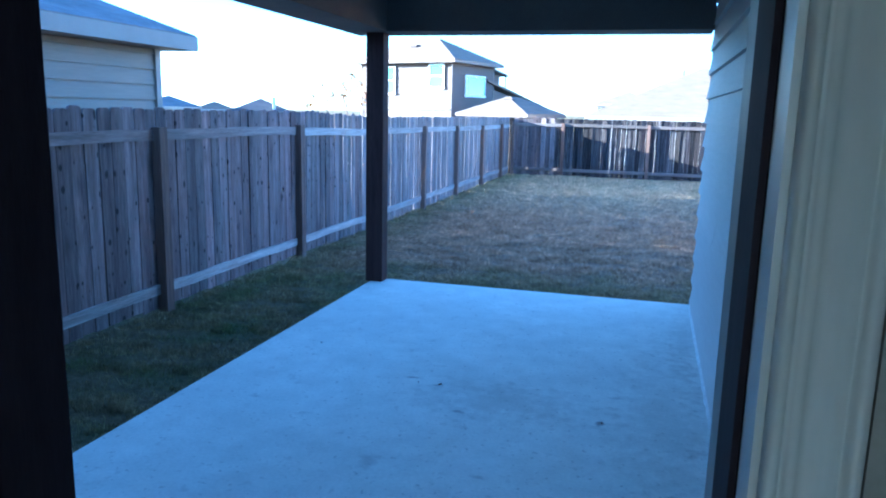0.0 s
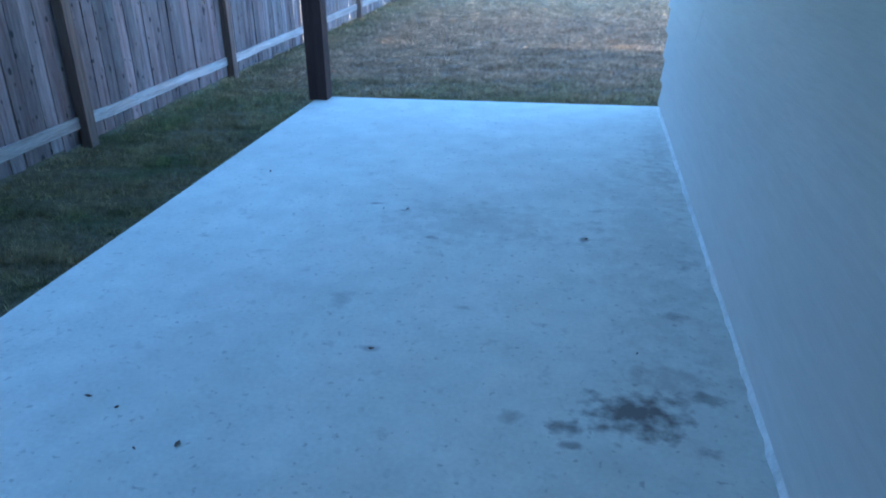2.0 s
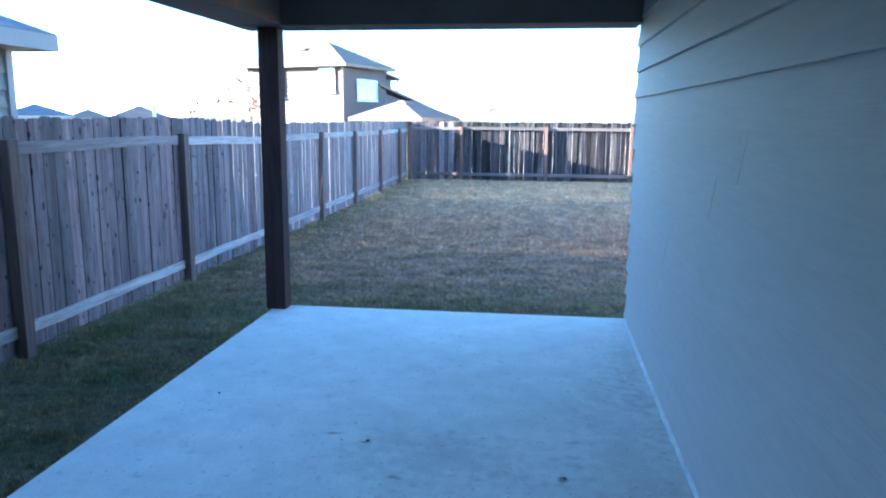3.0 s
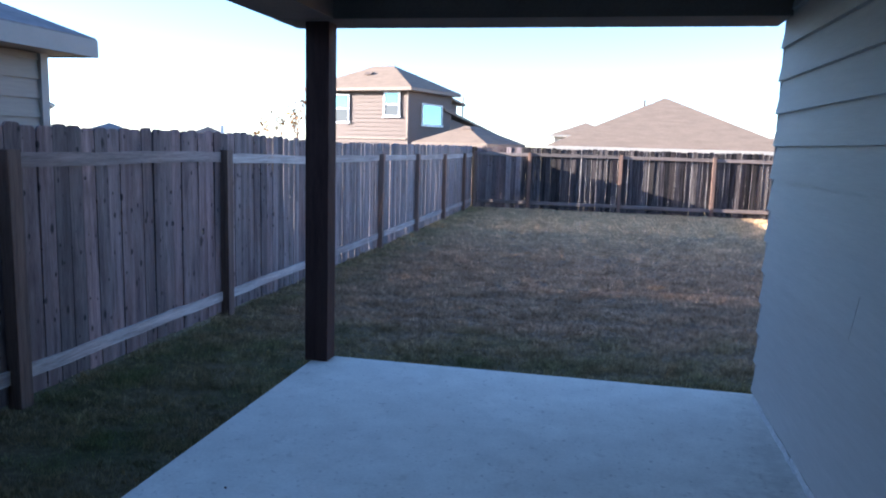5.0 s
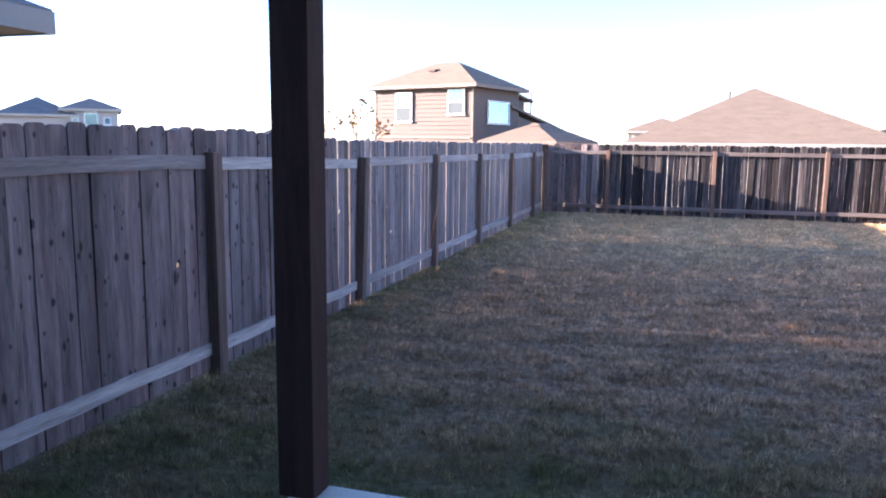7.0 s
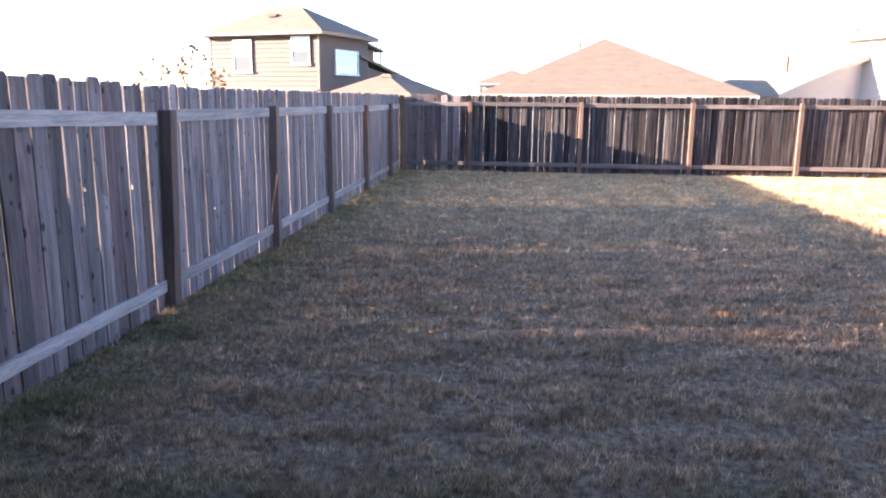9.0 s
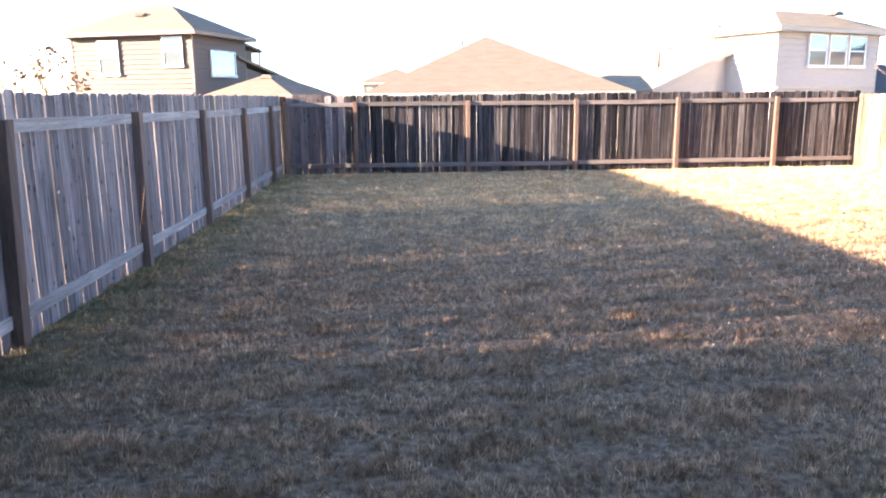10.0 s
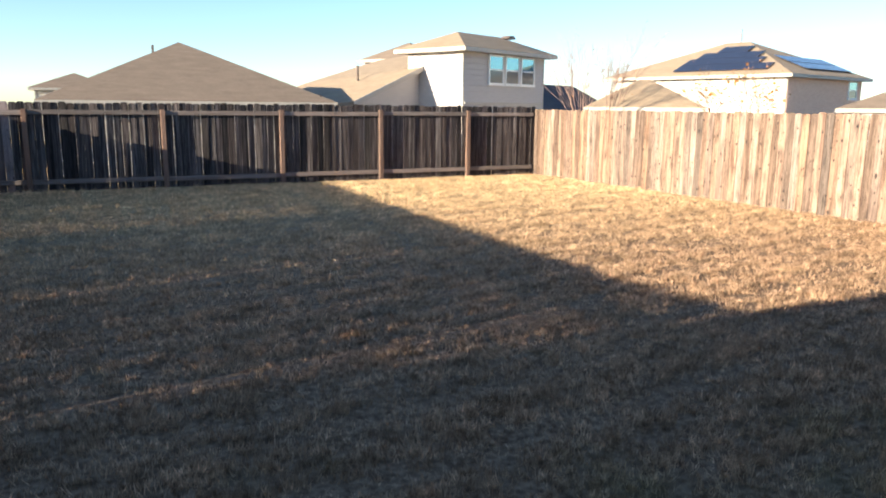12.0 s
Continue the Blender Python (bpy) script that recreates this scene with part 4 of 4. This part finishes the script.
for x0, x1 in zip(ends, ends[1:]):
    for za, zb in ((1.475, 1.565), (0.14, 0.23)):
        dz = rnd.uniform(-0.012, 0.012)
        part("rail", boxed(x0 + 0.047, x1 - 0.047, 22.323, 22.363, za + dz, zb + dz, bevel=0.005), RAILWOODX, back)
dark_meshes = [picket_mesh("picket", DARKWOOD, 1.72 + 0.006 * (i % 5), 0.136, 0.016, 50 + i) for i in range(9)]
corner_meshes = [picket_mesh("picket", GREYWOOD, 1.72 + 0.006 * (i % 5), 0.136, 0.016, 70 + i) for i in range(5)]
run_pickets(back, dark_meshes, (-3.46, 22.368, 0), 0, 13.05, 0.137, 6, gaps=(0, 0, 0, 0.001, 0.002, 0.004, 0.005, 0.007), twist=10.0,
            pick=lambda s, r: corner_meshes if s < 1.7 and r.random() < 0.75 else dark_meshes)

# cedar fence on the sunny side: faces -x, rails behind
cedar = thing("fence", (0, 0, 0), 0, "sunlit tan cedar picket fence", "fence")
tan_meshes = [picket_mesh("picket", TANWOOD, 1.65 + 0.005 * (i % 4), 0.138, 0.016, 90 + i) for i in range(9)]
run_pickets(cedar, tan_meshes, (9.59, 22.36, 0), -87.0, 20.0, 0.1405, 8)
for za, zb in ((1.40, 1.49), (0.16, 0.25)):
    part("rail", boxed(0, 20.0, 0.0, 0.04, za, zb), TANWOOD, cedar, at=pose(9.615, 22.36, 0, 0, 0, -87.0) @ pose(0, -0.06 + 0.08, 0))


# ---- grass: real blades on the lawn ----
def blades(name, region, density, height, seed, label):
    x0, x1, y0, y1 = region
    g = np.random.default_rng(seed)
    n = int((x1 - x0) * (y1 - y0) * density)
    tufts = max(1, n // 28)
    cx, cy = g.uniform(x0, x1, tufts), g.uniform(y0, y1, tufts)
    # tall and thin rows by turns, nearly along x, shaped after faint sun streaks
    along, across = cx * 0.982 + cy * 0.19, cy * 0.982 - cx * 0.19
    rows_of = sum(k * np.sin(2 * np.pi * across / wave + ph + 1.1 * np.sin(along * bend + ph * 2)) for wave, k, ph, bend in ((0.21, 0.5, 0.3, 1.9), (0.34, 0.8, 1.7, 1.3), (0.57, 0.8, 4.1, 0.9), (0.93, 0.6, 2.6, 0.7))) / 1.6
    ch = 0.55 * g.uniform(-1, 1, tufts) + 0.6 * np.clip(rows_of, -1, 1)
    own = g.integers(0, tufts, n)
    x, y, clump = cx[own] + g.normal(0, 0.036, n), cy[own] + g.normal(0, 0.026, n), np.clip(ch[own], -1, 1)
    near = np.clip(1 - (y - 8.5) / 9.0, 0.32, 1) * np.clip(1 - (x - 5.5) / 5.0, 0.5, 1)
    near = np.maximum(near, np.where((x > 3.0) & (y > 10.0), 0.5, 0.0)) * (0.8 + 0.38 * clump)
    keep = (x > x0) & (x < x1) & (y > y0) & (y < y1) & (g.uniform(0, 1, n) < near) & ~((x > -1.68) & (x < 1.25) & (y < 6.18)) & ~((x > 1.2) & (y < 6.2))
    x, y, clump = x[keep], y[keep], clump[keep]
    n = len(x)
    h = height * g.uniform(0.4, 1.15, n) * (1 + 0.6 * clump)
    a, lean = g.uniform(0, 2 * np.pi, n), g.uniform(0.1, 0.9, n)
    wid = g.uniform(0.0016, 0.0036, n) * (1 + 0.07 * np.maximum(y - 8, 0))
    face = g.uniform(0, 2 * np.pi, n)
    px, py = np.cos(face) * wid, np.sin(face) * wid
    tx, ty = np.cos(a) * h * lean, np.sin(a) * h * lean
    z = np.full(n, -0.015)
    co = np.stack([np.stack([x - px, y - py, z], 1), np.stack([x + px, y + py, z], 1), np.stack([x + tx, y + ty, z + h], 1)], 1).reshape(-1, 3)
    loops = np.arange(3 * n)
    me = bpy.data.meshes.new(name)
    me.vertices.add(len(co))
    me.vertices.foreach_set("co", co.ravel())
    me.loops.add(len(loops))
    me.loops.foreach_set("vertex_index", loops.astype(np.int32))
    me.polygons.add(n)
    starts = np.arange(n) * 3
    me.polygons.foreach_set("loop_start", starts.astype(np.int32))
    me.update(calc_edges=True)
    me.materials.append(BLADE)
    return tagged(new(name, me), label, "grass", kind="stuff")


blades("grass", (-3.46, 10.25, 5.8, 22.25), 8500, 0.052, 1, "short dormant tan grass with green blades")
blades("grass", (-3.46, -1.6, 1.0, 5.8), 8000, 0.044, 2, "short green-brown grass between patio and fence")


# ---- dry leaf scraps on the slab ----
def leaf_scrap(x, y, size, rz, seed):
    rnd2 = random.Random(seed)
    bm = bmesh.new()
    rim = [(math.cos(a) * size * rnd2.uniform(0.6, 1.1), math.sin(a) * size * 0.45 * rnd2.uniform(0.6, 1.1)) for a in [2 * math.pi * i / 9 for i in range(9)]]
    top = [bm.verts.new((px, py, 0.006 + 0.3 * abs(py) + 0.1 * abs(px))) for px, py in rim]
    low = [bm.verts.new((px, py, 0.004 + 0.3 * abs(py) + 0.1 * abs(px))) for px, py in rim]
    mid, mid2 = bm.verts.new((0, 0, 0.003)), bm.verts.new((0, 0, 0.0))
    for i in range(9):
        j = (i + 1) % 9
        bm.faces.new((mid, top[i], top[j]))
        bm.faces.new((mid2, low[j], low[i]))
        bm.faces.new((top[i], low[i], low[j], top[j]))
    ob = new("dry_leaf", mesh_of("dry_leaf", bm, DRYLEAF))
    ob.matrix_world = pose(x, y, 0.272, 0, 0, rz)
    tagged(ob, "small curled dry leaf scrap on the concrete slab", "leaf", "dry leaves on the patio")


DRYLEAF = make_mat("dry_leaf", (0.09, 0.065, 0.05), (0.17, 0.12, 0.09), 20, (1, 1, 1), 0.85, 0.2)
for i, (x, y, s) in enumerate(((-0.99, 1.80, 0.014), (-0.86, 1.76, 0.01), (-0.57, 1.62, 0.016), (-0.69, 1.58, 0.009), (0.64, 3.37, 0.009), (-0.31, 3.63, 0.014), (-0.44, 3.62, 0.009), (-1.30, 4.13, 0.012), (-0.13, 2.24, 0.014), (0.83, 2.36, 0.007))):
    leaf_scrap(x, y, s, 47 * i, i)
